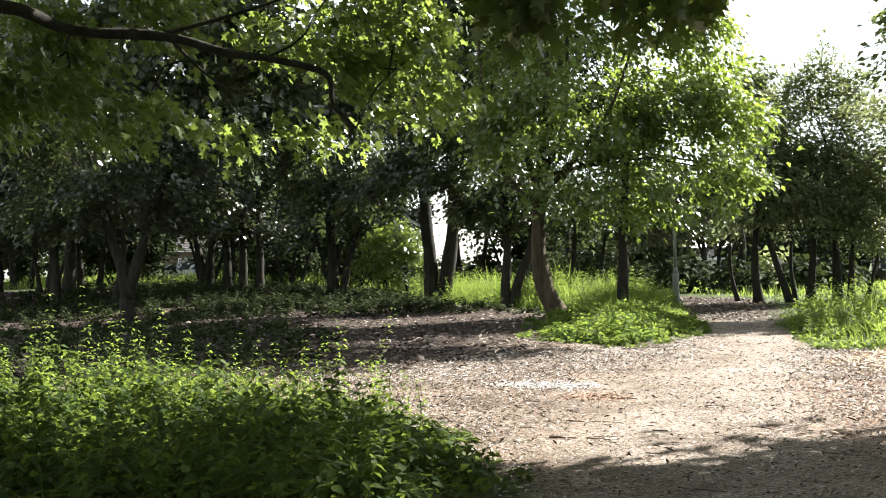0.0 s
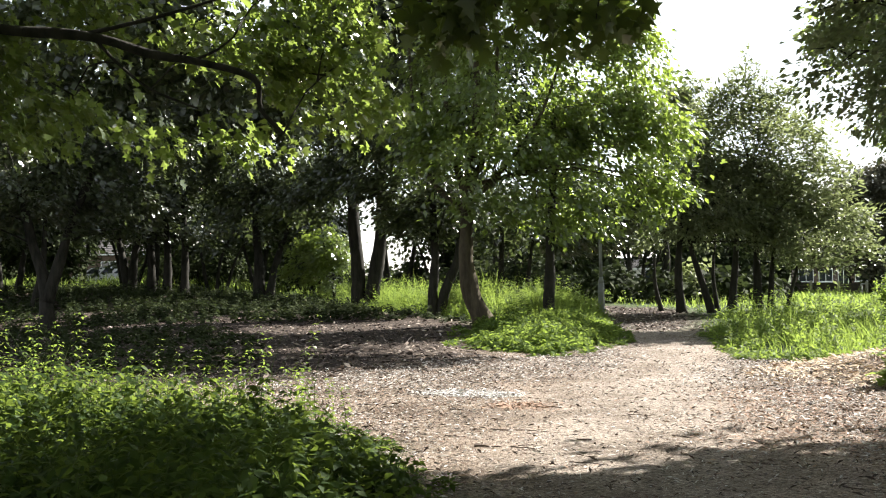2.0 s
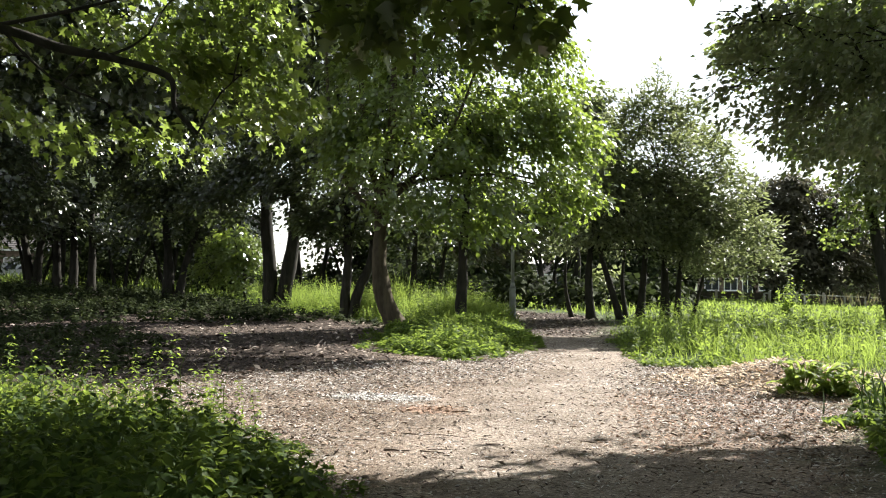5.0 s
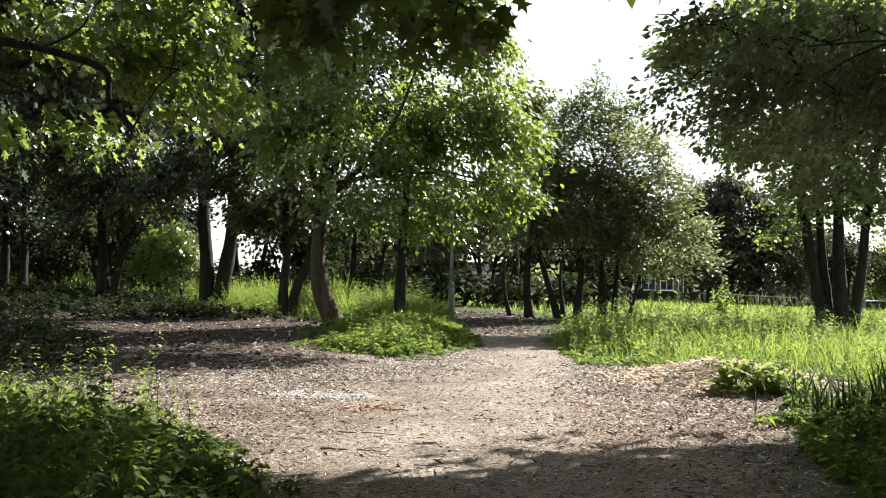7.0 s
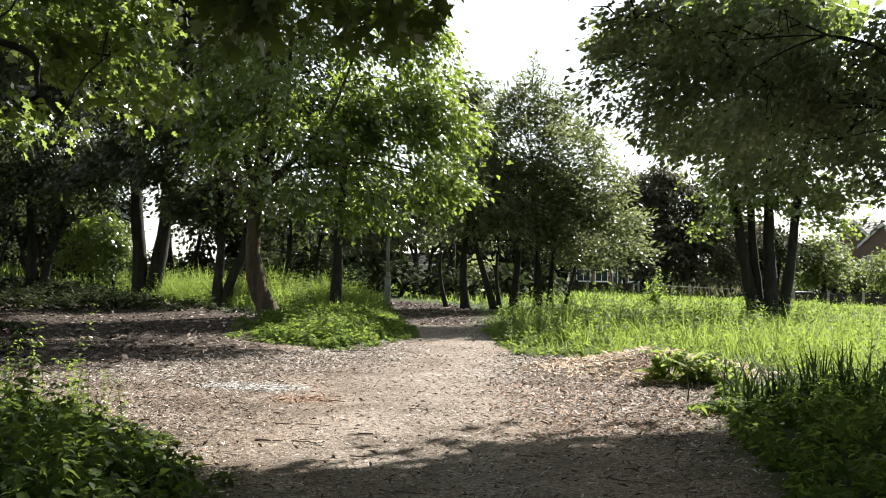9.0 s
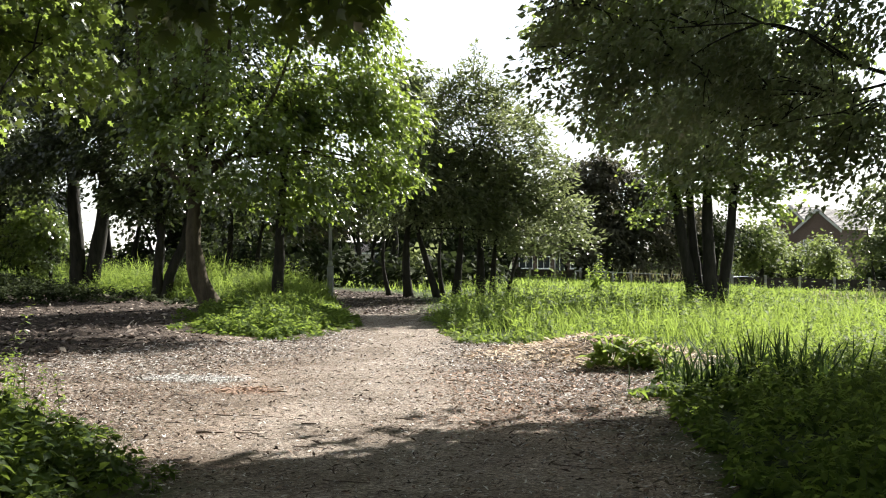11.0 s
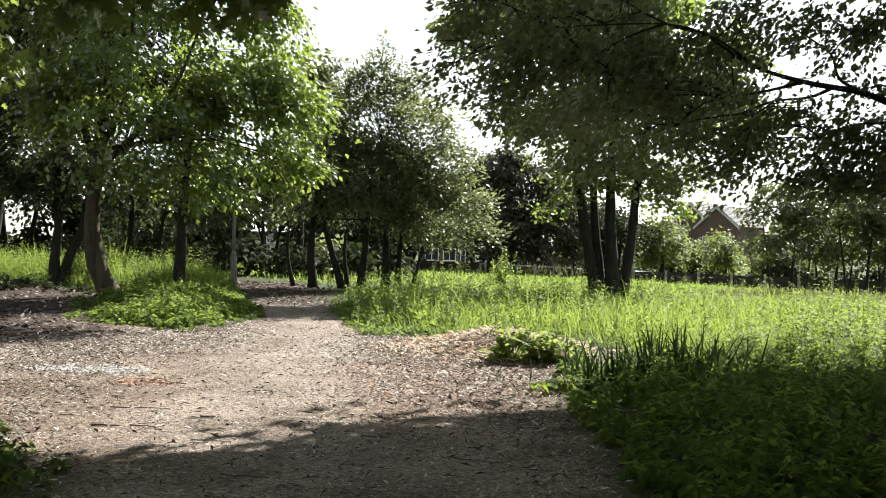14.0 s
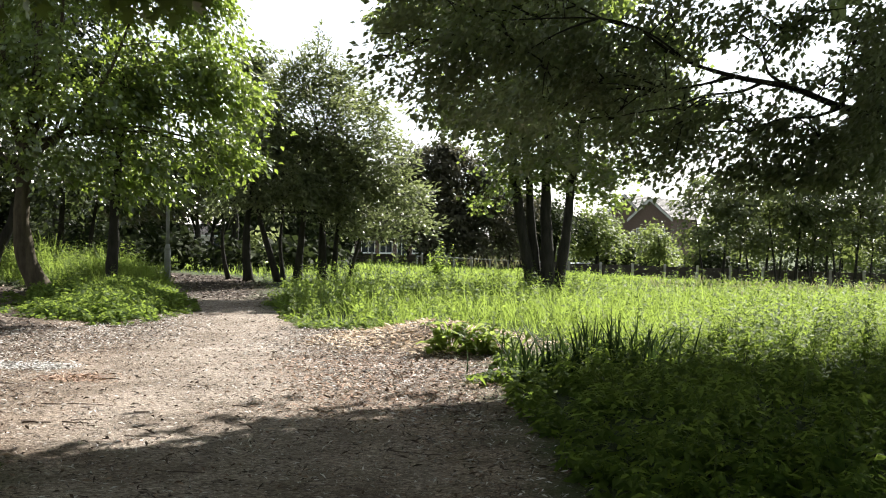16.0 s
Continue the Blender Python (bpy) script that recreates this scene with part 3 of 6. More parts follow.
# two thinner stems behind it
# upper includes unseen clumps added to shade the wood's floor
tree("alder_tree", foot(-4.2, 30.0),
     [([foot(-4.25, 30.0), (-4.2, 30.0, 1.26), (-4.14, 30.0, 2.31), (-4.29, 30.0, 4.26), (-4.5, 30, 6.6)], 0.15, 0.07),
      ([foot(-4.06, 30.0), (-3.87, 30.0, 1.11), (-3.54, 30.0, 1.87), (-3.44, 30.0, 2.77), (-3.24, 30.0, 4.27), (-3.4, 30, 6.0)], 0.15, 0.07)],
     [(-4.7, 30.0, 4.2, 1.5, 1.3), (-5.4, 30.0, 5.3, 1.35, 1.35), (-4.0, 30.0, 2.9, 0.9, 0.6), (-5.0, 30.0, 2.9, 1.0, 0.6), (-5.2, 30.0, 6.8, 1.5, 0.9), (-3.4, 30.5, 7.2, 1.5, 0.9), (-5.0, 29.6, 3.2, 0.9, 0.5), (-5.8, 29.6, 3.9, 0.9, 0.6), (-6.1, 29.8, 5.0, 0.8, 0.6), (-3.6, 29.6, 3.6, 0.9, 0.7)],
     "dark alder with two thin stems in tall grass", "trees by the path", LEAF_DARK, BARK_DARK, 0.15, 2.0, 22, 0.26, 22, upper=[(-5.2, 30, 8.6, 2.0, 1.2), (-3.8, 30.4, 9.4, 1.8, 1.2), (-8.0, 28.2, 9.8, 2.0, 0.8), (-5.5, 28.2, 10.2, 1.8, 0.8), (-2.8, 28.6, 10.2, 1.8, 0.8), (-0.4, 29.4, 10.3, 1.8, 0.8), (1.4, 30.4, 10.5, 1.4, 0.7), (-1.6, 31.4, 10.8, 1.8, 0.8), (-4.2, 32.0, 11.0, 2.0, 0.8), (0.6, 32.4, 11.0, 1.6, 0.8)])
# the thin straight one at the path
tree("young_maple_tree", foot(-0.99, 25.5),
     [([foot(-0.99, 25.5), (-0.94, 25.5, 1.31), (-0.91, 25.5, 2.21), (-0.83, 25.6, 3.48), (-0.8, 25.7, 5.0)], 0.14, 0.06)],
     [(-0.6, 25.5, 2.8, 1.1, 0.5), (-0.8, 25.5, 3.9, 1.02, 0.76), (0.0, 25.8, 4.6, 0.9, 0.8)],
     "young maple with a straight dark stem at the path's edge", "trees by the path", LEAF_MAPLE, BARK_DARK, 0.14, 1.5, 22, 0.22, 14)
tree("hawthorn_tree", foot(-1.8, 32.0),
     [([foot(-1.9, 32.0), (-1.8, 32.0, 1.3), (-1.6, 32.0, 2.6)], 0.1, 0.03), ([foot(-2.6, 32.0), (-2.55, 32.0, 1.4), (-2.5, 32.0, 2.7)], 0.14, 0.05)],
     [(-1.8, 32.0, 2.6, 1.5, 0.7), (-0.2, 33.0, 2.5, 1.2, 0.6), (-2.6, 32.0, 3.4, 1.6, 0.8), (0.6, 34.0, 3.2, 1.3, 0.8), (1.4, 34.0, 3.0, 0.9, 0.7), (1.6, 34.2, 4.2, 0.8, 0.7)],
     "low shaded hawthorn behind the path's grass bank", "trees by the path", LEAF_DARK, BARK_DARK, 0.16, 2.4, 22, 0.26, 18)
# the two thick diverging trunks
tree("twin_stemmed_alder", foot(-7.2, 35.0),
     [([foot(-7.3, 35.0), (-7.29, 35.0, 1.56), (-7.4, 35.0, 2.96), (-7.51, 35.0, 4.53), (-7.83, 35.0, 6.6)], 0.25, 0.13),
      ([foot(-6.96, 35.0), (-6.71, 35.0, 1.74), (-6.51, 35.0, 3.14), (-6.49, 35.0, 4.72), (-6.25, 35.0, 6.6)], 0.25, 0.13)],
     [(-7.1, 35.0, 5.8, 1.9, 1.3), (-8.5, 35.0, 4.6, 1.5, 1.0), (-9.2, 35.0, 3.7, 1.2, 0.6), (-5.7, 35.0, 4.2, 1.05, 0.8), (-7.7, 35.0, 7.0, 2.1, 1.23), (-6.0, 35.5, 6.6, 1.5, 1.1)],
     "tall alder with two thick dark diverging trunks", "wood trees", LEAF_DARK, BARK_DARK, 0.17, 2.2, 22, 0.28, 26, upper=[(-8.2, 35, 8.8, 2.2, 1.3), (-6.2, 35, 8.8, 2.0, 1.3), (-7.2, 35, 10.6, 2.0, 1.2)])

# the group in the middle, at the bend of the path
tree("goat_willow_tree", foot(3.91, 30.5),
     [([foot(3.62, 30.5), (3.76, 30.5, 1.79), (3.90, 30.5, 3.63)], 0.12, 0.03),
      ([foot(4.31, 30.5), (4.29, 30.5, 1.79), (4.20, 30.5, 4.1)], 0.14, 0.03),
      ([foot(4.62, 30.5), (4.70, 30.5, 1.65), (5.01, 30.5, 3.45)], 0.09, 0.03), ([foot(5.05, 30.7), (5.3, 30.7, 1.3), (5.6, 30.7, 2.6)], 0.06, 0.02), ([foot(3.3, 30.8), (3.2, 30.8, 1.4), (3.35, 30.8, 3.0)], 0.07, 0.02)],
     [(4.05, 30.5, 6.4, 0.35, 0.4), (4.6, 30.5, 6.0, 0.3, 0.5), (6.5, 30.2, 3.7, 0.4, 0.4), (6.9, 30.0, 2.6, 0.45, 0.5), (3.91, 30.5, 5.72, 1.17, 0.84), (4.07, 30.5, 4.38, 1.72, 0.99), (4.85, 30.5, 3.60, 1.45, 1.06), (5.2, 30.5, 2.58, 1.2, 0.6), 
      (5.88, 29.8, 2.58, 0.96, 0.68), (5.35, 30.5, 4.9, 1.1, 0.8), (2.9, 30.6, 4.3, 0.8, 0.7), (6.1, 30.4, 3.3, 0.7, 0.5), (6.2, 30.2, 1.8, 0.7, 0.32), (5.3, 30.2, 1.75, 0.7, 0.32), (7.1, 30.0, 2.0, 0.4, 0.4), (4.1, 30.2, 5.6, 0.6, 0.8), (5.17, 30.5, 2.20, 1.17, 0.55), (6.50, 30.2, 2.12, 0.70, 0.47), (5.6, 30.6, 3.9, 1.2, 0.9), (4.5, 30.6, 5.7, 0.8, 0.7), (3.3, 30.5, 5.0, 0.9, 0.8), (4.2, 30.2, 5.0, 1.2, 0.7), (5.1, 30.0, 3.0, 1.2, 0.6)],
     "tall grey-green willow with a pointed crown above the meadow", "trees at the bend", LEAF_GREY, BARK_DARK, 0.16, 2.0, 22, 0.27, 40, LEAF_SIMPLE, 0.5, droop=-0.25, loose=1.0,
     shoots=[(4.1, 30.5, 6.2, 1.05, 0.06), (4.3, 30.4, 6.1, 0.75, 0.1), (3.95, 30.6, 6.0, 0.8, -0.1), (3.75, 30.5, 5.9, 0.7, -0.12), (4.5, 30.5, 5.8, 0.7, 0.12), (3.5, 30.5, 5.7, 0.75, -0.1), (4.7, 30.5, 5.5, 0.65, 0.16), (3.25, 30.5, 5.5, 0.6, -0.14),
             (4.95, 30.4, 5.3, 0.6, 0.2), (5.2, 30.5, 5.0, 0.6, 0.2), (3.0, 30.6, 5.1, 0.6, -0.15), (5.45, 30.5, 4.8, 0.6, 0.24), (5.75, 30.4, 4.5, 0.55, 0.25), (6.0, 30.4, 4.2, 0.5, 0.3), (6.3, 30.3, 3.9, 0.5, 0.3), (2.8, 30.6, 4.7, 0.55, -0.2), (6.6, 30.2, 3.4, 0.45, 0.3), (4.2, 30.2, 5.6, 0.8, 0.0), (4.6, 30.1, 5.0, 0.7, 0.15), (3.8, 30.1, 5.2, 0.7, -0.1)])
# the shade on this willow is partly put into its leaf colour
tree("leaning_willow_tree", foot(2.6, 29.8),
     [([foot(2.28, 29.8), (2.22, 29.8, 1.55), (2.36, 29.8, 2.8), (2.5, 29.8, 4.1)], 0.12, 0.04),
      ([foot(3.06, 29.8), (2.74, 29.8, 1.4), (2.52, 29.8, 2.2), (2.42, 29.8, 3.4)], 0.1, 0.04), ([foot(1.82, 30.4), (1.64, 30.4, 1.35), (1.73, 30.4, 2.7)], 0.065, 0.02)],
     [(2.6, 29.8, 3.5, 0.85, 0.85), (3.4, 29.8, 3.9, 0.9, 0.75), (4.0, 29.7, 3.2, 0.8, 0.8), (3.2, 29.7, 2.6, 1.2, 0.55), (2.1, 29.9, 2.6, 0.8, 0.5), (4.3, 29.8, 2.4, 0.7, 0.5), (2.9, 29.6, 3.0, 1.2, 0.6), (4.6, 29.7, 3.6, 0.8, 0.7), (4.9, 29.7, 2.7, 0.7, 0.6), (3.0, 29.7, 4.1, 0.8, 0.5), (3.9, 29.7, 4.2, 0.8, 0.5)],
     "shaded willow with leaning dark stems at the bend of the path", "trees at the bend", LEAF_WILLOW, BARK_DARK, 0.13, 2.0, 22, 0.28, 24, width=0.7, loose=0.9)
tree("ash_tree", foot(2.51, 42.8),
     [([foot(2.49, 42.8), (2.79, 42.8, 1.89), (2.67, 42.8, 3.73), (3.07, 42.8, 6.98)], 0.16, 0.04), ([foot(1.49, 42.8), (1.40, 42.8, 1.87), (1.21, 42.8, 3.26)], 0.12, 0.04)],
     [(3.16, 42.8, 7.54, 1.07, 0.93), (3.16, 42.8, 5.77, 1.33, 1.43), (2.23, 42.8, 3.73, 1.49, 1.12), (1.21, 42.8, 2.98, 1.21, 0.65), (3.63, 42.8, 7.73, 0.84, 0.84)],
     "ash tree rising behind the path's far bend", "trees at the bend", LEAF_GREY, BARK_DARK, 0.17, 2.0, 22, 0.26, 18)
# the dark round one further back
tree("copper_beech_tree", foot(12.3, 52.0),
     [([foot(12.35, 52.0), (12.3, 52.0, 2.0), (12.3, 52.0, 4.4)], 0.22, 0.06)],
     [(12.3, 52.0, 5.1, 2.0, 1.0), (10.8, 52.0, 4.2, 1.3, 1.0), (13.8, 52.0, 3.9, 1.8, 1.1), (12.3, 52.0, 3.0, 2.4, 1.0), (14.7, 52, 2.8, 1.5, 0.8), (11.2, 51.6, 2.6, 1.2, 0.7), (13.4, 51.6, 2.3, 1.6, 0.7), (12.2, 51.4, 4.2, 1.8, 0.9), (14.0, 51.8, 4.7, 1.6, 0.9), (15.3, 51.8, 3.6, 1.4, 0.9), (11.4, 51.6, 5.2, 1.0, 0.7), (13.4, 51.8, 5.5, 1.7, 0.6), (15.2, 51.8, 5.0, 1.2, 0.6), (16.0, 51.8, 4.0, 0.9, 0.6), (9.9, 51.5, 3.3, 1.4, 1.0), (15.9, 52.0, 2.0, 1.3, 0.7), (17.0, 52.0, 3.2, 0.9, 0.6), (9.3, 52.0, 2.4, 1.2, 0.7), (10.4, 51.5, 1.9, 1.4, 0.45), (12.6, 51.5, 1.75, 1.6, 0.4), (15.0, 51.5, 1.4, 1.5, 0.5)],
     "dark rounded beech in front of the houses", "trees by the fence", LEAF_BEECH, BARK_DARK, 0.2, 2.8, 22, 0.32, 16)
# four stems in the meadow
tree("four_stemmed_alder", foot(9.4, 27.0),
     [([foot(9.14, 27.0), (8.89, 27.0, 1.46), (8.67, 27.0, 2.69), (8.45, 27.0, 4.2), (8.0, 27, 6.4)], 0.15, 0.07),
      ([foot(9.31, 27.1), (9.14, 27.1, 1.6), (9.02, 27.1, 2.97), (8.87, 27.1, 4.62), (8.8, 27, 6.8)], 0.13, 0.06),
      ([foot(9.50, 26.9), (9.44, 26.9, 1.6), (9.41, 26.9, 2.98), (9.49, 26.9, 5.32), (9.5, 27, 7.6)], 0.17, 0.07),
      ([foot(9.76, 27.0), (9.98, 27.0, 1.61), (10.11, 27.0, 2.85), (10.41, 27.0, 4.65), (10.9, 27, 6.6)], 0.145, 0.06)],
     [(9.1, 27.0, 6.0, 2.0, 1.7), (7.9, 27.0, 5.0, 1.35, 0.9), (10.7, 27.0, 5.3, 1.62, 1.4), (9.2, 27.0, 4.2, 1.4, 0.6), (10.9, 27.0, 3.4, 0.8, 0.5), (8.2, 27.0, 3.5, 0.7, 0.5), (9.6, 27.0, 3.2, 0.6, 0.35), (7.0, 27.0, 4.5, 0.9, 0.35), (7.7, 27.0, 6.7, 1.2, 1.0), (6.5, 27.0, 6.5, 1.2, 0.9), (5.8, 27.0, 7.2, 0.9, 0.7), (8.5, 27.0, 3.0, 0.5, 0.3), (10.4, 27.0, 2.9, 0.5, 0.35), (11.4, 27.0, 3.5, 0.7, 0.35), (9.0, 26.7, 3.3, 0.8, 0.35), (10.0, 26.7, 3.5, 0.7, 0.4), (11.0, 26.8, 2.6, 0.5, 0.25), (8.0, 26.8, 2.5, 0.4, 0.25), (12.3, 27.0, 6.0, 1.4, 1.1), (11.9, 27.0, 4.6, 0.9, 0.7), (13.2, 27.0, 5.2, 1.0, 0.7)],
     "alder with four dark stems standing in the meadow", "meadow trees", LEAF_ALDER, BARK_DARK, 0.12, 1.75, 22, 0.27, 50, width=1.25, droop=0.15, loose=0.85, upper=[(8.2, 27, 7.6, 1.8, 0.9), (10.2, 27, 7.6, 1.9, 0.9)])

# ---- the wood on the left ----
tree("forked_hawthorn", foot(-14.14, 28.0),
     [([foot(-14.14, 28.0), (-14.18, 28.0, 1.35), (-14.51, 28.0, 2.42), (-14.81, 28.0, 3.64)], 0.21, 0.09),
      ([(-14.15, 28.0, 0.95), (-13.79, 28.0, 1.94), (-13.44, 28.0, 2.98), (-12.84, 28.0, 4.31)], 0.17, 0.08)],
     [(-14.0, 28.0, 3.9, 2.6, 1.2), (-16.1, 28.0, 3.4, 1.54, 0.9), (-16.8, 28.0, 5.3, 1.68, 1.26), (-12.2, 28.4, 3.3, 1.4, 0.7), (-13.6, 28.0, 5.4, 2.1, 0.98), (-11.6, 28, 4.9, 1.5, 0.9)],
     "forked dark hawthorn under the wood's shade", "wood trees", LEAF_DARK, BARK_DARK, 0.16, 2.2, 22, 0.27, 30, upper=[(-10.4, 28.5, 7.2, 2.0, 1.2), (-10.6, 28.5, 9.2, 2.0, 1.2), (-16, 28, 7.4, 2.4, 1.3), (-12.4, 28, 7.3, 2.4, 1.3), (-14.2, 28, 9.4, 2.4, 1.2)])
tree("hazel_clump", foot(-16.2, 40.0),
     [([foot(-16.96, 40.0), (-17.28, 40.0, 2.52), (-17.48, 40.0, 3.8)], 0.17, 0.09), ([foot(-16.91, 40.0), (-16.72, 40.0, 2.5), (-16.35, 40.0, 3.76)], 0.17, 0.09),
      ([foot(-16.1, 40.0), (-16.11, 40.0, 2.48), (-16.11, 40.0, 4.18)], 0.17, 0.09), ([foot(-15.52, 40.0), (-15.48, 40.0, 2.46), (-15.56, 40.0, 3.94)], 0.17, 0.09),
      ([foot(-14.86, 40.0), (-14.82, 40.0, 2.23), (-14.88, 40.0, 4.34)], 0.17, 0.09)],
     [(-16.8, 40.0, 4.0, 1.8, 1.1), (-15.2, 40.0, 3.9, 1.4, 1.1), (-16.1, 40.0, 5.7, 2.2, 1.2), (-18.5, 40, 5.2, 1.6, 1.2)],
     "many-stemmed hazel standing dark against bright grass", "wood trees", LEAF_DARK, BARK_DARK, 0.19, 2.2, 22, 0.3, 24, upper=[(-17, 40, 7.8, 2.4, 1.3), (-15, 40, 8.2, 2.2, 1.3)])
tree("birch_clump", foot(-11.9, 40.0),
     [([foot(-12.02, 40.0), (-12.02, 40.0, 2.14), (-12.16, 40.0, 3.61)], 0.24, 0.1), ([foot(-11.7, 40.0), (-11.33, 40.0, 2.12), (-10.87, 40.0, 3.35)], 0.17, 0.08)],
     [(-12.6, 40.0, 3.9, 1.8, 1.2), (-11.3, 40.0, 4.6, 1.6, 1.2), (-13.4, 40.0, 5.5, 1.8, 1.2), (-10.7, 40.0, 3.5, 1.2, 0.9), (-10.4, 40, 5.6, 1.4, 1.0)],
     "dark birch clump with two stems at the wood's edge", "wood trees", LEAF_DARK, BARK_DARK, 0.18, 2.2, 22, 0.3, 22, upper=[(-12.6, 40, 7.6, 2.4, 1.4), (-10.8, 40, 7.8, 2.2, 1.4), (-11.8, 40, 9.8, 2.0, 1.2)])
tree("thin_elder_clump", foot(-15.2, 44.0),
     [([foot(-15.36, 44.0), (-15.58, 44.0, 2.29), (-15.79, 44.0, 3.22)], 0.08, 0.03), ([foot(-15.0, 44.0), (-14.8, 44.0, 2.26), (-14.35, 44.0, 3.17)], 0.08, 0.03),
      ([foot(-14.6, 44.0), (-14.2, 44.0, 2.2), (-13.7, 44.0, 3.0)], 0.07, 0.03)],
     [(-15.3, 44.0, 3.1, 1.3, 0.6), (-14.0, 44, 3.4, 1.2, 0.6)],
     "thin-stemmed elder at the wood's far edge", "wood trees", LEAF_DARK, BARK_DARK, 0.18, 2.0, 22, 0.3, 12)
tree("ivy_clad_hawthorn", foot(-19.7, 34.0),
     [([foot(-19.68, 34.0), (-19.74, 34.0, 2.51), (-20.0, 34.0, 4.2)], 0.2, 0.06), ([foot(-17.6, 34.0), (-17.3, 34.0, 2.0), (-17.2, 34.0, 3.6)], 0.15, 0.05)],
     [(-22.4, 34.0, 4.3, 2.5, 1.5), (-21.3, 34.0, 2.9, 1.5, 1.0), (-18.2, 34.0, 3.7, 1.8, 0.9), (-19.5, 34, 5.6, 2.2, 1.2)],
     "dense hawthorn deep in the shaded wood", "wood trees", LEAF_DARK, BARK_DARK, 0.18, 2.6, 22, 0.3, 22, upper=[(-21, 34, 7.4, 2.6, 1.4), (-18.4, 34, 7.6, 2.4, 1.4)])
tree("sunlit_sapling", foot(-8.7, 37.5),
     [([foot(-8.66, 37.5), (-8.69, 37.5, 1.64), (-9.08, 37.5, 2.79)], 0.07, 0.02)],
     [(-9.1, 37.5, 2.6, 1.0, 0.8), (-8.8, 37.5, 1.7, 0.8, 0.6), (-9.7, 37.5, 2.0, 0.74, 0.7)],
     "bright green sapling catching the sun among dark trunks", "wood trees", LEAF_MAPLE, BARK_DARK, 0.13, 2.6, 22, 0.2, 12)

# the wood's back row closes the view
FAR_ROW = [(-34, 50, 6.0), (-29, 47, 6.2), (-25, 52, 6.6), (-21.5, 54, 6.0), (-18, 56, 6.3), (-27.5, 40, 5.8), (-24, 44, 6.4), (-3.4, 45, 9.6), (-8.6, 49, 10.2), (-13, 51, 10.0), (-1.0, 60, 6.4), (5.8, 59, 6.2), (9.2, 61, 5.4), (-5.2, 62, 6.4)]
for fx, fy, top in FAR_ROW:
    gz = float(height(fx, fy))
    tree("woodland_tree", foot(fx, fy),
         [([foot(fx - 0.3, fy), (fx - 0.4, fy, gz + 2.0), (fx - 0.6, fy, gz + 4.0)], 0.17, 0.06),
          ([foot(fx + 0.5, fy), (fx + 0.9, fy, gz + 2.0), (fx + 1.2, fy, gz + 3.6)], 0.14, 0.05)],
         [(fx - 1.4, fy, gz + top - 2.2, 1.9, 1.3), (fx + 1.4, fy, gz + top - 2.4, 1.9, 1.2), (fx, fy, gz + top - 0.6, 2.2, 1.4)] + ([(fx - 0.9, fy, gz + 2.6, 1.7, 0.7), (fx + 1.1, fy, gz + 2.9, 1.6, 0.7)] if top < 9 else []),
         "dark broad-crowned tree in the back of the wood", "wood trees", LEAF_GLOOM, BARK_DARK, 0.27, 2.0, 18, 0.42, 12)

for fx, fy, top in [(-21.5, 38, 11.5), (-27, 42, 12.0), (-18.5, 46, 12.0), (-33, 44, 12.0), (-46, 66, 11.0), (-40, 71, 11.5), (-34, 68, 10.5), (-28, 72, 11.0), (-24, 70, 10.5), (-20.5, 74, 10.5)]:
    gz = float(height(fx, fy))
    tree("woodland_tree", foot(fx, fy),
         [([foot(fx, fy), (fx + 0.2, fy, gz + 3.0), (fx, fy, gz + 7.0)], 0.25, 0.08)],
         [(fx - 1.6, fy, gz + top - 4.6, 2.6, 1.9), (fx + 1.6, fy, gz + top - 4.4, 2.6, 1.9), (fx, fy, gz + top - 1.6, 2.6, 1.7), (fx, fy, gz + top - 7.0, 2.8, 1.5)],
         "tall dark tree beyond the wood", "wood trees", LEAF_GLOOM, BARK_DARK, 0.44, 1.8, 16, 0.6, 10)
for fx, fy, top in [(-5.2, 53, 5.6), (-1.6, 50, 5.0), (2.2, 53, 5.4), (5.6, 50, 5.0), (8.4, 54, 5.2), (13.6, 60, 4.6), (15.9, 62, 5.2), (17.6, 54.3, 4.6), (20.2, 57.0, 4.0), (-6.6, 48.5, 4.8), (-11.6, 47.5, 6.0), (-13.9, 46.5, 5.0), (-19.5, 46, 5.2), (-23.5, 40, 5.0)]:
    gz = float(height(fx, fy))
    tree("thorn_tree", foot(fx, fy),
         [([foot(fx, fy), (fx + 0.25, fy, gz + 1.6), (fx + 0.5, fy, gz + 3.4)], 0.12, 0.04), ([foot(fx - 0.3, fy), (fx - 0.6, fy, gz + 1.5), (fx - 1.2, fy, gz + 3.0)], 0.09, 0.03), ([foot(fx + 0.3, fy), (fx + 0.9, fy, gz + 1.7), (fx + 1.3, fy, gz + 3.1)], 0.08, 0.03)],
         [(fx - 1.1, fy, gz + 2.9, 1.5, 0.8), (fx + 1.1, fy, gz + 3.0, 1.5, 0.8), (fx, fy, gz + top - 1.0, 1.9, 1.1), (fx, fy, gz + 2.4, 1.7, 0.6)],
         "low thorn tree with several thin stems in shade", "wood trees", LEAF_GLOOM, BARK_DARK, 0.22, 1.7, 18, 0.34, 16)
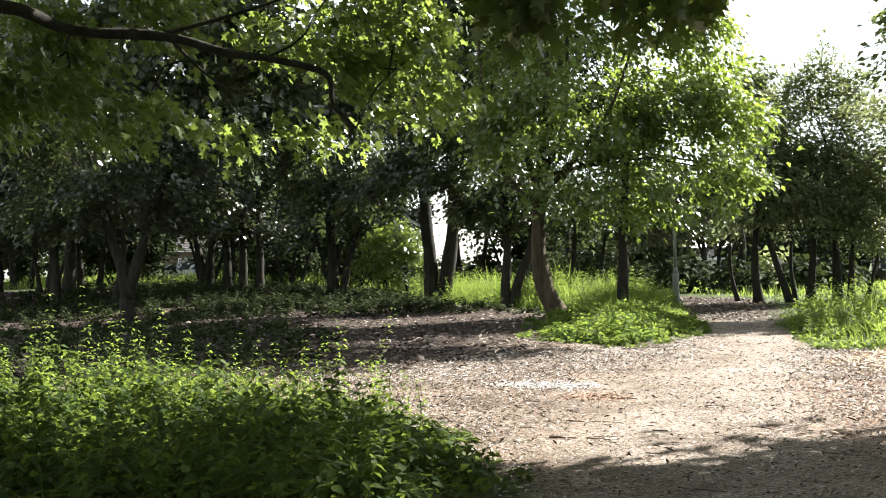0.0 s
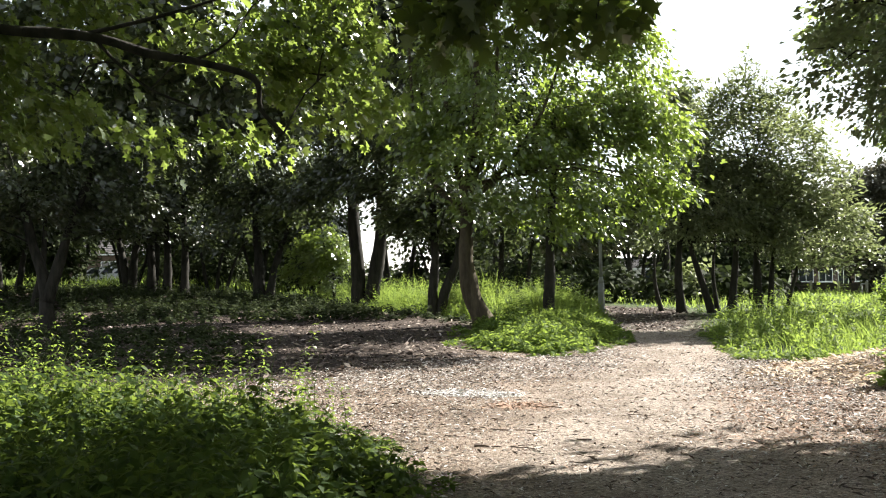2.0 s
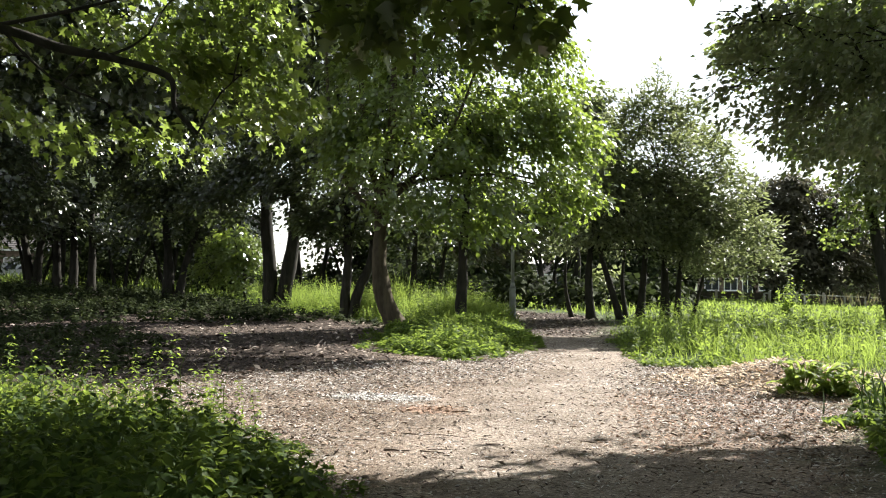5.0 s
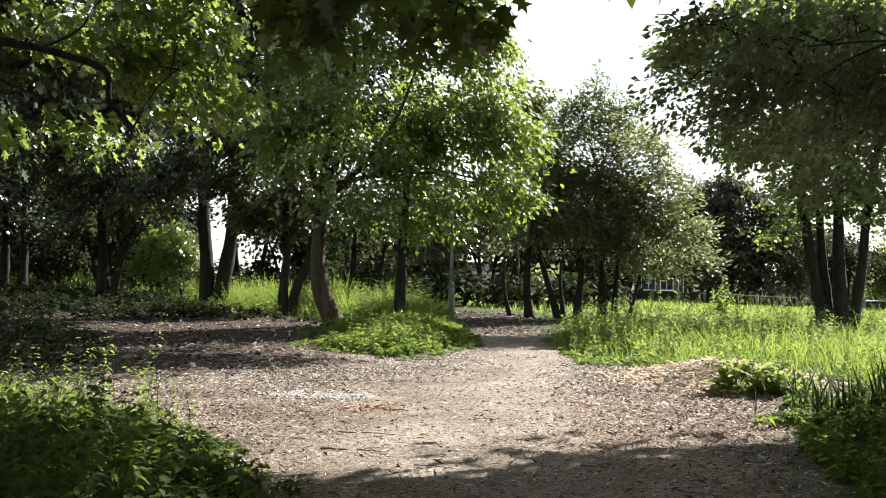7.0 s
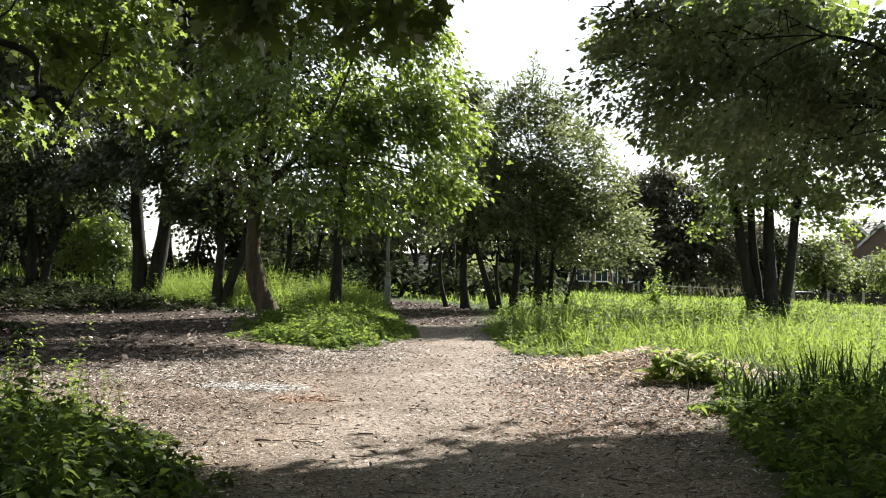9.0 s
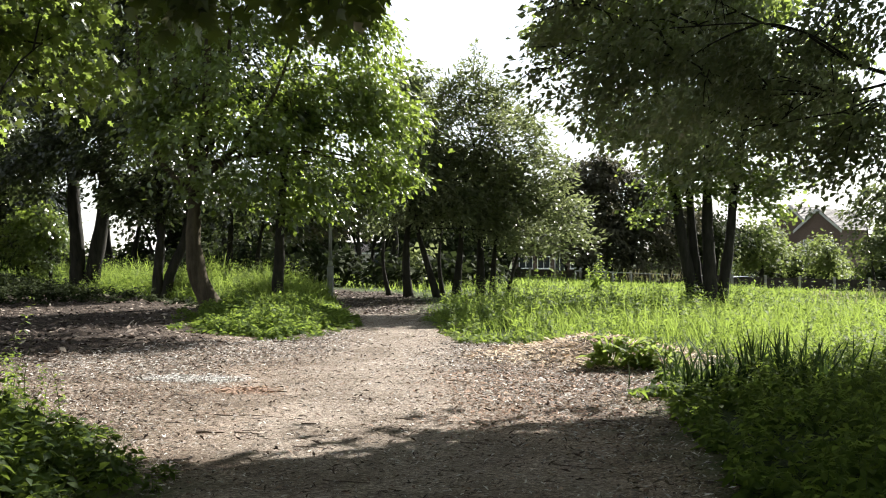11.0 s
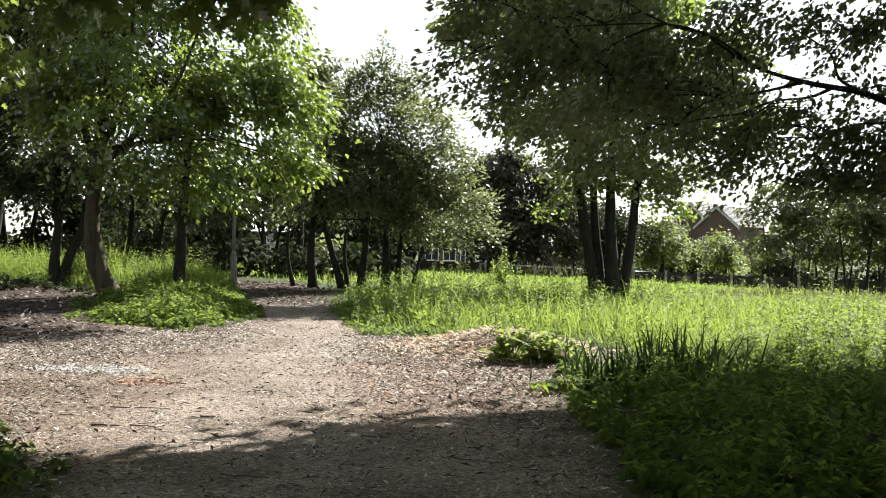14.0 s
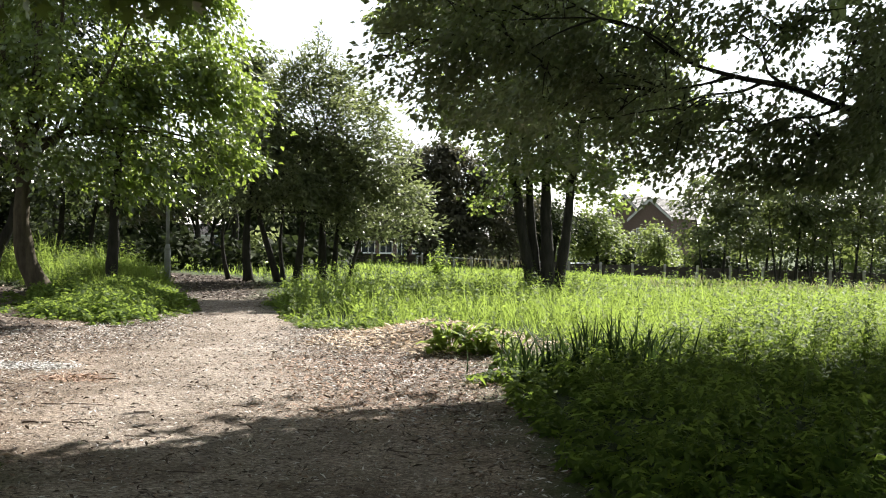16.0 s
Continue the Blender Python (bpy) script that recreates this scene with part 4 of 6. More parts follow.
# unseen trees added round the standing place to block sky light
for fx, fy, top in [(-11, -3, 9.0), (-6.5, -8, 10.0), (0.5, -10, 9.5), (7, -8, 10.0), (12.5, -2.5, 9.0), (-14, 4, 9.0), (-1, -18, 11.0), (-12, -14, 11.0), (12, -15, 11.0), (19, -4, 10.0), (18, 4, 8.0)]:
    gz = float(height(fx, fy))
    tree("woodland_tree", foot(fx, fy),
         [([foot(fx, fy), (fx + 0.2, fy, gz + 2.5), (fx - 0.2, fy, gz + 6.5)], 0.22, 0.08)],
         [(fx - 1.7, fy, gz + top - 4.8, 2.4, 1.7), (fx + 1.7, fy, gz + top - 4.6, 2.4, 1.7), (fx, fy, gz + top - 1.8, 2.8, 1.8), (fx, fy + 0.5, gz + 2.4, 2.6, 1.6)],
         "unseen broad-crowned tree added to block sky light", "clearing trees", LEAF_SHADE, BARK_DARK, 0.55, 1.9, 12, 0.66, 8)

# shrubs that fill the wood below the crowns
# lit picks a pale leaf; all other shrubs carry shade in their colour
for sx, sy, sw, sh, lit in [(-20.5, 57, 2.6, 1.9, 0), (-14.5, 60, 2.4, 1.3, 0), (-32, 52, 2.6, 2.1, 0), (-12.0, 47, 1.5, 0.8, 0), 
                        (-4.6, 47, 1.6, 0.9, 0), (-2.6, 44, 1.5, 1.0, 0), (-0.9, 41, 1.3, 0.9, 0), (0.4, 52, 1.4, 0.9, 0), (5.0, 48, 2.0, 1.0, 0), (7.0, 49, 1.4, 1.0, 0),
                        (3.3, 42.5, 0.8, 0.5, 1), 
                        (16.8, 66, 1.6, 0.8, 0), (20.5, 68, 2.0, 1.2, 0), (30.5, 66, 2.2, 1.2, 0), (33.5, 70, 2.4, 1.4, 0), (17.5, 57.5, 1.2, 1.0, 1), (28, 72, 2.4, 1.3, 0), (23.5, 72, 2.4, 1.4, 0),
                        # the low dark ones near the bend stand in for shade on the grass
                        (-4.4, 57, 2.4, 1.7, 0), (-0.8, 58, 2.1, 1.6, 0), (4.6, 56, 2.0, 1.7, 0), (7.4, 58, 1.8, 1.5, 0), (-14.5, 52, 2.4, 1.8, 0), (-17.5, 48, 2.0, 1.1, 0), (-25.0, 49, 2.2, 1.9, 0), (-14.2, 57, 1.8, 1.2, 0), (-6.0, 46, 1.2, 0.5, 0), (-7.3, 50, 1.4, 1.1, 0), (-5.2, 50, 1.6, 1.5, 0), (15.2, 58, 1.6, 1.2, 0), (-36, 60, 3.0, 2.4, 0), (-34.5, 64, 2.2, 2.3, 0), (-24, 63, 3.0, 2.4, 0), (-18.5, 64, 2.8, 2.3, 0), (-12, 64, 2.4, 1.0, 0), (-9.5, 56, 2.0, 0.7, 0), (26, 60, 2.2, 0.9, 0), (31, 59, 2.4, 0.9, 0), (36, 58, 2.4, 1.0, 0), (41, 56, 2.6, 1.2, 0), (0.5, 37.6, 0.9, 0.5, 0), (2.3, 37.0, 0.9, 0.55, 0), (3.7, 36.2, 0.8, 0.5, 0), (-1.3, 37.4, 0.9, 0.5, 0), (5.2, 37.5, 0.9, 0.5, 0)]:
    gz = float(height(sx, sy))
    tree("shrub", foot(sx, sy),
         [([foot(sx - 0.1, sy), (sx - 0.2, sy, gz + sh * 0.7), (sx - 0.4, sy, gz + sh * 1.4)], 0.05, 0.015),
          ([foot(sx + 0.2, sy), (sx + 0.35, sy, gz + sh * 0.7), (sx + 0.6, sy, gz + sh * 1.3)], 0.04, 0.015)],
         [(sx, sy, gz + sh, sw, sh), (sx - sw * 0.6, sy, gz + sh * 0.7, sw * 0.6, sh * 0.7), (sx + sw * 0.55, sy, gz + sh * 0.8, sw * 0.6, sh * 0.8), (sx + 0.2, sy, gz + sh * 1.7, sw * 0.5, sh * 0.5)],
         "sunlit green shrub among the trunks" if lit else "dark leafy shrub filling the shade of the wood", "shrubs", LEAF_GREY if lit else LEAF_GLOOM, BARK_DARK,
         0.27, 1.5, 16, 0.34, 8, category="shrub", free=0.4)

# ---- trees along the fence on the right ----
for hx, hy, hw in [(22.6, 43.0, 1.9), (25.4, 42.0, 1.9), (28.2, 42.0, 2.0), (31.2, 42.0, 2.1), (27.5, 48.0, 2.2), (31.0, 48.5, 2.3), (34.5, 47.0, 2.3)]:
    gz = float(height(hx, hy))
    tree("fence_side_hawthorn", foot(hx, hy),
         [([foot(hx + 0.2, hy), (hx + 0.35, hy, 1.2), (hx + 0.5, hy, 2.8)], 0.075, 0.03),
          ([foot(hx - 0.6, hy), (hx - 0.8, hy, 1.3), (hx - 1.0, hy, 2.6)], 0.055, 0.02),
          ([foot(hx + 0.9, hy), (hx + 1.1, hy, 1.3), (hx + 1.2, hy, 2.7)], 0.05, 0.02)],
         [(hx, hy, 2.6, hw, 1.0), (hx - 0.9, hy, 1.7, 1.1, 0.5), (hx + 0.4, hy, 3.7, 1.6, 0.8), (hx + 0.9, hy, 3.2, 1.1, 0.7), (hx + random.uniform(-1, 1), hy, random.uniform(3.2, 4.0), 1.1, 0.7), (hx + 0.8, hy, 1.5, 1.0, 0.4)],
         "bushy thin-stemmed hawthorn before the dark fence", "trees by the fence", LEAF_HAW, BARK_DARK, 0.17, 1.7, 22, 0.32, 22)
for hx, hy, top, wide in [(24.6, 60.0, 4.1, 1.7), (26.4, 57.0, 3.3, 1.0), (27.8, 61.0, 3.6, 1.5), (19.3, 60.0, 4.4, 1.2), (22.0, 62.0, 4.2, 1.6), (23.2, 58.0, 4.3, 1.4), (31.5, 60, 4.6, 1.8), (36, 64, 5.4, 2.4), (41, 62, 6.0, 2.6), (46, 66, 5.6, 2.4)]:
    gz = float(height(hx, hy))
    tree("garden_tree", foot(hx, hy),
         [([foot(hx, hy), (hx + 0.1, hy, gz + top * 0.45), (hx, hy, gz + top * 0.8)], 0.1, 0.03)],
         [(hx, hy, gz + top * 0.72, wide, top * 0.28), (hx + 0.5, hy, gz + top * 0.45, wide * 0.8, top * 0.2), (hx - 0.6, hy, gz + top * 0.5, wide * 0.7, top * 0.22)],
         "small pale green garden tree beyond the fence", "garden trees", LEAF_GARDEN, BARK_DARK, 0.2, 1.7, 20, 0.36, 10)

# ---- the trees whose boughs hang into the view, one on each hand ----
# most upper clumps are unseen blockers against sun on the bough's left part
tree("overhanging_sycamore", foot(-7.4, 6.6),
     [([foot(-7.4, 6.6), (-7.3, 6.7, 1.6), (-7.0, 6.9, 3.0), (-6.8, 7.1, 5.0), (-6.14, 6.79, 6.61)], 0.26, 0.08),
      ([(-6.95, 6.95, 3.1), (-5.37, 6.79, 3.24), (-4.59, 7.25, 3.39), (-4.29, 7.72, 3.29), (-3.56, 7.72, 3.20), (-3.09, 7.72, 3.05), (-2.74, 7.72, 2.98), (-2.34, 7.72, 2.85), (-2.29, 7.72, 2.63), (-2.13, 7.72, 2.45)], 0.055, 0.013),
      ([(-2.79, 7.72, 2.99), (-2.61, 7.72, 3.06), (-2.48, 7.72, 3.15)], 0.012, 0.006),
      ([(-3.52, 7.72, 3.19), (-3.35, 7.72, 3.00), (-3.10, 7.72, 2.80), (-2.75, 7.72, 2.65)], 0.014, 0.007),
      ([(-3.56, 7.72, 3.22), (-3.08, 7.72, 3.31), (-2.73, 7.72, 3.39), (-2.05, 7.63, 3.54)], 0.016, 0.008)],
     [(-2.7, 8.6, 3.3, 0.56, 0.26), (-2.7, 8.6, 2.55, 0.34, 0.15), (-3.3, 8.6, 2.55, 0.3, 0.12), (-2.0, 8.6, 2.65, 0.36, 0.15), (-2.1, 8.6, 3.1, 0.43, 0.26),
      (-4.7, 8.6, 3.0, 0.77, 0.39), (-4.1, 8.6, 2.7, 0.6, 0.18), (-5.1, 8.6, 3.5, 0.43, 0.34), (-3.8, 8.6, 3.5, 0.52, 0.22), (-1.9, 8.5, 3.45, 0.5, 0.25), (-5.6, 8.4, 2.9, 0.7, 0.4), (-2.0, 8.6, 3.65, 0.45, 0.2), (-2.5, 8.6, 3.0, 0.35, 0.2), (-1.6, 8.6, 2.85, 0.25, 0.15)],
     "sycamore whose dark bough hangs over the nettles", "overhanging trees", LEAF_SHADE, BARK_BLACK, 0.088, 1.6, 13, 0.16, 7, LEAF_LOBED, 0.9, "tree", 0.7, free=2.4, reach=1.6, loose=0.8, upper=[(-4.2, 8.0, 5.0, 1.6, 0.6), (-6.2, 7.6, 5.8, 2.0, 1.0), (-3.0, 11.6, 6.4, 1.0, 0.5), (-4.2, 11.2, 6.4, 1.7, 0.7), (-6.4, 10.6, 6.4, 1.8, 0.8), (-4.2, 10.4, 5.4, 1.0, 0.5), (-2.6, 10.3, 4.85, 0.5, 0.22), (-3.3, 10.2, 4.85, 0.7, 0.22), (-4.1, 10.1, 4.85, 0.8, 0.22), (-5.0, 9.9, 4.85, 0.8, 0.22), (-3.4, 10.9, 5.6, 0.8, 0.4), (-4.4, 6.0, 5.8, 1.8, 0.6), (-6.5, 4.6, 6.0, 2.2, 0.8), (-3.0, 4.2, 6.8, 2.2, 0.7), (-8.6, 7.0, 5.6, 2.0, 0.8), (-5.4, 9.8, 5.4, 1.4, 0.6), (-1.7, 12.3, 6.9, 1.2, 0.5), (-2.6, 12.6, 7.2, 1.2, 0.5), (-0.1, 13.6, 8.6, 0.8, 0.5), (-1.4, 13.6, 8.7, 1.0, 0.5), (0.1, 12.9, 7.1, 0.45, 0.3), (-1.0, 12.2, 7.2, 0.9, 0.5), (-1.6, 12.8, 7.7, 1.1, 0.5), (-10.5, 10.0, 7.4, 3.0, 1.0), (-9.5, 14.0, 8.6, 3.0, 1.0), (-12.0, 6.5, 6.8, 3.0, 1.2)], top_cover=4.6)
# upper clumps over the standing place are added to block sun and sky
tree("overhanging_maple_bough", foot(-1.9, -1.2),
     [([foot(-1.9, -1.2), (-1.85, -1.1, 1.8), (-1.8, -0.9, 3.2), (-1.7, -0.6, 5.2)], 0.24, 0.1),
      ([(-1.8, -0.85, 3.4), (-1.5, 1.5, 3.75), (-1.1, 4.0, 3.5), (-0.8, 5.9, 3.14), (-0.45, 6.2, 3.04)], 0.05, 0.01),
      ([(-1.1, 4.0, 3.5), (-1.3, 5.2, 3.3), (-1.5, 6.3, 3.05)], 0.025, 0.01)],
     [(-0.9, 6.2, 2.98, 0.3, 0.08), (-0.4, 6.2, 2.88, 0.35, 0.10), (0.05, 6.3, 2.92, 0.22, 0.07), (-0.5, 6.0, 3.1, 0.5, 0.1), (-0.6, 6.2, 2.82, 0.32, 0.06), (-0.15, 6.2, 2.80, 0.3, 0.06), (0.15, 6.2, 2.86, 0.2, 0.05)],
     "maple bough with large dark leaves hanging from above", "overhanging trees", LEAF_BOUGH, BARK_BLACK, 0.12, 1.5, 8, 0.13, 12, LEAF_LOBED, 1.0, "tree", 0.8, free=2.4, reach=1.4, upper=[(1.5, 9.8, 5.6, 0.7, 0.5), (1.4, 10.2, 5.6, 0.7, 0.4), (1.7, 9.3, 5.6, 0.9, 0.4), (-2.0, 3.0, 6.0, 2.4, 0.7), (0.8, 3.4, 6.2, 2.4, 0.7), (-4.2, 4.8, 6.2, 2.2, 0.7), (-0.6, 6.6, 6.0, 1.7, 0.6), (0.5, 0.0, 6.2, 2.6, 0.8), (0.0, 2.0, 7.6, 3.0, 0.7), (-4.0, 2.0, 7.4, 3.0, 0.7), (-2.0, -3.0, 6.6, 3.0, 0.9), (0.2, 8.6, 5.8, 1.4, 0.5), (2.2, 8.4, 5.8, 1.4, 0.5), (1.7, 9.0, 5.0, 1.0, 0.4), (1.4, 10.2, 5.3, 0.8, 0.5), (-0.7, 7.9, 4.75, 0.9, 0.2), (0.4, 8.1, 4.75, 0.8, 0.2), (1.1, 9.0, 4.8, 0.7, 0.2), (-1.6, 7.5, 4.75, 0.9, 0.2), (-2.6, 7.2, 4.75, 0.9, 0.2), (1.8, 11.5, 5.05, 0.8, 0.2), (1.2, 10.4, 5.0, 0.7, 0.2)])
# upper clumps are unseen, hang free, and are added to shade path and herbs
tree("overhanging_cherry", foot(6.88, 6.72),
     [([foot(6.88, 6.72), (6.80, 6.80, 1.41), (6.64, 7.04, 2.37), (6.56, 7.20, 3.65), (6.40, 7.36, 5.41)], 0.22, 0.09),
      ([(6.64, 7.04, 2.29), (6.32, 7.60, 2.42), (5.91, 8.32, 2.61), (5.82, 8.80, 2.69), (5.31, 8.80, 2.84), (4.77, 8.80, 2.91), (4.42, 9.04, 3.07), (4.06, 9.20, 3.35)], 0.05, 0.009),
      ([(4.77, 8.80, 2.91), (4.54, 8.96, 2.85), (4.30, 9.12, 2.81)], 0.016, 0.006), ([(4.40, 8.96, 3.05), (3.98, 8.80, 3.23), (3.52, 8.80, 3.33), (2.56, 8.80, 3.25)], 0.011, 0.005),
      ([(5.31, 8.80, 2.84), (5.12, 8.84, 2.96), (5.02, 8.80, 3.15), (4.80, 8.82, 3.3)], 0.017, 0.006), ([(5.05, 8.80, 2.88), (4.82, 8.78, 2.78), (4.52, 8.82, 2.74), (4.2, 8.8, 2.62)], 0.015, 0.005),
      ([(5.82, 8.80, 2.69), (5.55, 8.82, 2.60), (5.2, 8.80, 2.56), (4.95, 8.84, 2.45)], 0.016, 0.005), ([(4.06, 9.20, 3.35), (3.7, 9.2, 3.42), (3.3, 9.25, 3.62)], 0.014, 0.006), ([(3.52, 8.80, 3.33), (3.2, 8.82, 3.2), (2.9, 8.8, 3.02)], 0.01, 0.004)],
     [(1.76, 8.80, 3.09, 0.26, 0.26), (2.24, 8.80, 2.85, 0.40, 0.30), (2.72, 8.80, 3.17, 0.53, 0.33), (3.52, 10.40, 2.85, 0.58, 0.36), (4.08, 9.60, 3.25, 0.62, 0.41), (3.92, 9.60, 2.61, 0.50, 0.24),
      (4.56, 8.80, 3.41, 0.53, 0.20), (4.96, 9.60, 2.53, 0.40, 0.16), (5.36, 8.80, 2.41, 0.40, 0.18), (5.60, 8.80, 3.41, 0.40, 0.22), (6.08, 8.80, 2.61, 0.26, 0.40), (2.72, 9.04, 2.85, 0.40, 0.32), (5.60, 8.00, 3.01, 0.20, 0.28), (5.64, 8.00, 2.53, 0.22, 0.28), (5.64, 8.00, 2.17, 0.21, 0.21), (5.88, 8.00, 2.69, 0.24, 0.56), (3.76, 9.44, 3.01, 0.56, 0.32), (4.48, 9.76, 2.85, 0.48, 0.24), (2.24, 8.80, 3.41, 0.53, 0.22), (3.12, 9.28, 2.85, 0.48, 0.32), (3.44, 9.12, 3.41, 0.64, 0.28), (3.20, 9.92, 2.53, 0.40, 0.20), (5.75, 8.8, 2.3, 0.4, 0.25), (5.3, 8.8, 2.5, 0.35, 0.2), (5.95, 8.6, 2.95, 0.3, 0.3), (5.2, 8.8, 2.15, 0.4, 0.12), (5.6, 8.8, 2.15, 0.35, 0.14), (4.75, 8.8, 2.12, 0.35, 0.12), (4.3, 8.9, 2.2, 0.3, 0.12), (4.1, 8.9, 2.45, 0.4, 0.2), (4.6, 8.9, 2.6, 0.4, 0.2), (4.4, 9.3, 2.3, 0.35, 0.15), (1.95, 8.8, 2.72, 0.28, 0.13), (2.3, 8.8, 2.56, 0.32, 0.13), (2.65, 9.0, 2.44, 0.32, 0.13), (5.5, 8.8, 2.05, 0.5, 0.18), (5.95, 8.8, 2.05, 0.4, 0.2), (6.3, 8.8, 2.3, 0.32, 0.35), (6.35, 8.7, 2.8, 0.32, 0.4), (6.4, 8.8, 3.3, 0.32, 0.4), (6.4, 8.8, 3.7, 0.32, 0.3), (6.3, 9.2, 2.6, 0.3, 0.5), (6.45, 9.2, 3.2, 0.3, 0.5)],
     "cherry whose leafy boughs hang over the meadow's edge", "overhanging trees", LEAF_CHERRY, BARK_DARK, 0.064, 1.4, 16, 0.12, 60, LEAF_POINTED, 1.05, "tree", 0.3, free=1.6, reach=1.4, loose=1.0,
     thin=[(5.5, 8.8, 2.02, 0.45, 0.16), (5.0, 8.8, 2.05, 0.4, 0.12), (3.2, 8.9, 2.15, 0.35, 0.14), (3.7, 8.9, 2.05, 0.30, 0.13), (4.2, 8.8, 2.0, 0.35, 0.14), (4.7, 8.8, 1.95, 0.30, 0.13),
           (4.16, 8.80, 2.77, 0.30, 0.20), (4.64, 8.80, 2.61, 0.30, 0.18), (5.12, 8.80, 2.53, 0.30, 0.15), (5.60, 8.80, 2.93, 0.30, 0.20), (4.96, 8.80, 3.25, 0.35, 0.18), (5.36, 8.80, 3.49, 0.35, 0.15),
           (4.24, 8.80, 3.49, 0.35, 0.15), (3.92, 8.80, 2.25, 0.26, 0.15), (4.72, 8.80, 2.21, 0.30, 0.13), (5.36, 8.80, 2.25, 0.30, 0.15), (5.76, 8.80, 2.37, 0.26, 0.18), (3.0, 8.9, 2.35, 0.4, 0.16), (3.5, 8.9, 2.3, 0.4, 0.16), (4.4, 8.9, 2.4, 0.4, 0.2), (5.1, 8.8, 2.85, 0.4, 0.25), (5.2, 8.8, 2.1, 0.4, 0.14), (5.6, 8.8, 2.1, 0.35, 0.14), (4.6, 8.8, 3.1, 0.4, 0.2), (5.0, 8.8, 3.4, 0.45, 0.2)],
     upper=[(4.1, 11.6, 5.8, 0.65, 0.3), (5.1, 11.9, 5.8, 0.65, 0.3), (5.0, 10.0, 5.6, 0.9, 0.6), (6.2, 11.4, 5.6, 1.6, 0.7), (8.6, 12.2, 5.6, 1.8, 0.8), (6.4, 9.8, 5.8, 1.8, 0.8), (8.8, 9.6, 6.2, 2.2, 1.0), (11.5, 9.4, 5.6, 2.0, 0.9), (4.2, 7.8, 6.0, 1.8, 0.6), (3.2, 5.2, 6.0, 2.3, 0.7), (6.0, 6.4, 6.0, 2.2, 0.8), (8.6, 6.6, 6.2, 2.4, 0.8), (4.0, 3.0, 7.4, 3.0, 0.7), (8.0, 4.0, 7.4, 3.0, 0.7), (4.0, -2.0, 7.4, 3.0, 0.7), (10.8, 11.8, 5.6, 2.0, 0.9), (13.2, 12.4, 5.8, 2.2, 0.9), (10.2, 13.0, 5.9, 1.7, 0.6), (13.0, 13.4, 6.0, 1.8, 0.6), (6.8, 12.4, 5.8, 1.2, 0.5), (8.0, 12.9, 5.9, 1.1, 0.5), (5.6, 10.6, 6.4, 1.6, 0.5), (7.4, 11.4, 6.4, 1.8, 0.5), (11.6, 16.2, 7.5, 1.2, 0.5), (12.6, 15.7, 7.5, 1.5, 0.5), (14.6, 15.8, 7.5, 1.6, 0.5), (16.6, 16.0, 7.6, 1.7, 0.5), (11.3, 14.5, 6.8, 1.4, 0.5), (13.4, 15.0, 6.9, 1.7, 0.5), (15.8, 15.0, 6.9, 1.8, 0.5), (9.5, 13.6, 6.6, 1.1, 0.5)], top_cover=4.2)

# ---- meadow and banks ----
def grass(name, poly, n, tall, wide, mat, label, near=14.0, lean=0.35, shrink=0.0, low_front=0.0):
    q = spots(poly, n, near)
    p = on_ground(q, -0.02)
    e = np.clip(edge_distance(poly, q[:, 0], q[:, 1]) / 0.7, 0.35, 1.0)
    tuft = np.sin(q[:, 0] * 6.1 + 2.0 * np.sin(q[:, 1] * 2.3)) * np.sin(q[:, 1] * 4.7 + 1.6 * np.sin(q[:, 0] * 3.1))
    patch = 0.72 + 0.2 * tuft + 0.34 * np.sin(q[:, 0] * 1.1 + 1.3 + 0.6 * np.sin(q[:, 1] * 0.5)) * np.sin(q[:, 1] * 0.8 + 0.4 * q[:, 0]) + 0.24 * np.sin(q[:, 0] * 3.7 + q[:, 1] * 2.9) * np.sin(q[:, 0] * 1.9 - q[:, 1] * 2.3)
    s = tall * e * patch * RNG.uniform(0.5, 1.2, n) * (1 - shrink * smooth(17, 30, q[:, 1])) * (1 - low_front * (1 - smooth(25.2, 27.4, q[:, 1])))
    along = np.column_stack([RNG.normal(0, lean, n), RNG.normal(0, lean, n), np.ones(n)])
    face = np.column_stack([RNG.normal(0, 1, n), RNG.normal(0, 1, n), np.full(n, 0.2)])
    w = wide * RNG.uniform(0.6, 1.3, n) * np.maximum(1.0, q[:, 1] / 18)
    return tagged(new(name, scatter_mesh(name, BLADE, p, along, face, s, w, mat)), label, "grass", kind="stuff")


grass("meadow_grass", MEADOW, 54000, 0.64, 0.012, GRASS, "tall sunlit meadow grass", 16.0, 0.45, 0.72)
grass("far_meadow_grass", [(4.5, 31), (24, 29), (36, 42), (40, 56), (9, 52)], 12000, 0.27, 0.022, GRASS, "shorter grass at the back of the meadow", None, 0.4)
grass("bank_grass", BANK, 20000, 0.95, 0.011, GRASS, "tall bright grass on the bank under the trees", 24.0, 0.35, low_front=0.5)
grass("bend_grass", PATH_END, 1200, 0.32, 0.014, GRASS, "tall grass where the path bends away", 30.0)
grass("far_bend_grass", [(-4, 36.6), (0.2, 36.4), (6.6, 35.4), (8, 50), (-5, 50)], 3000, 0.34, 0.014, GRASS, "grass under the trees beyond the bend", None)
grass("woodland_grass", WOOD_EDGE, 9000, 0.7, 0.016, GRASS, "tall grass behind the wood", 44.0)


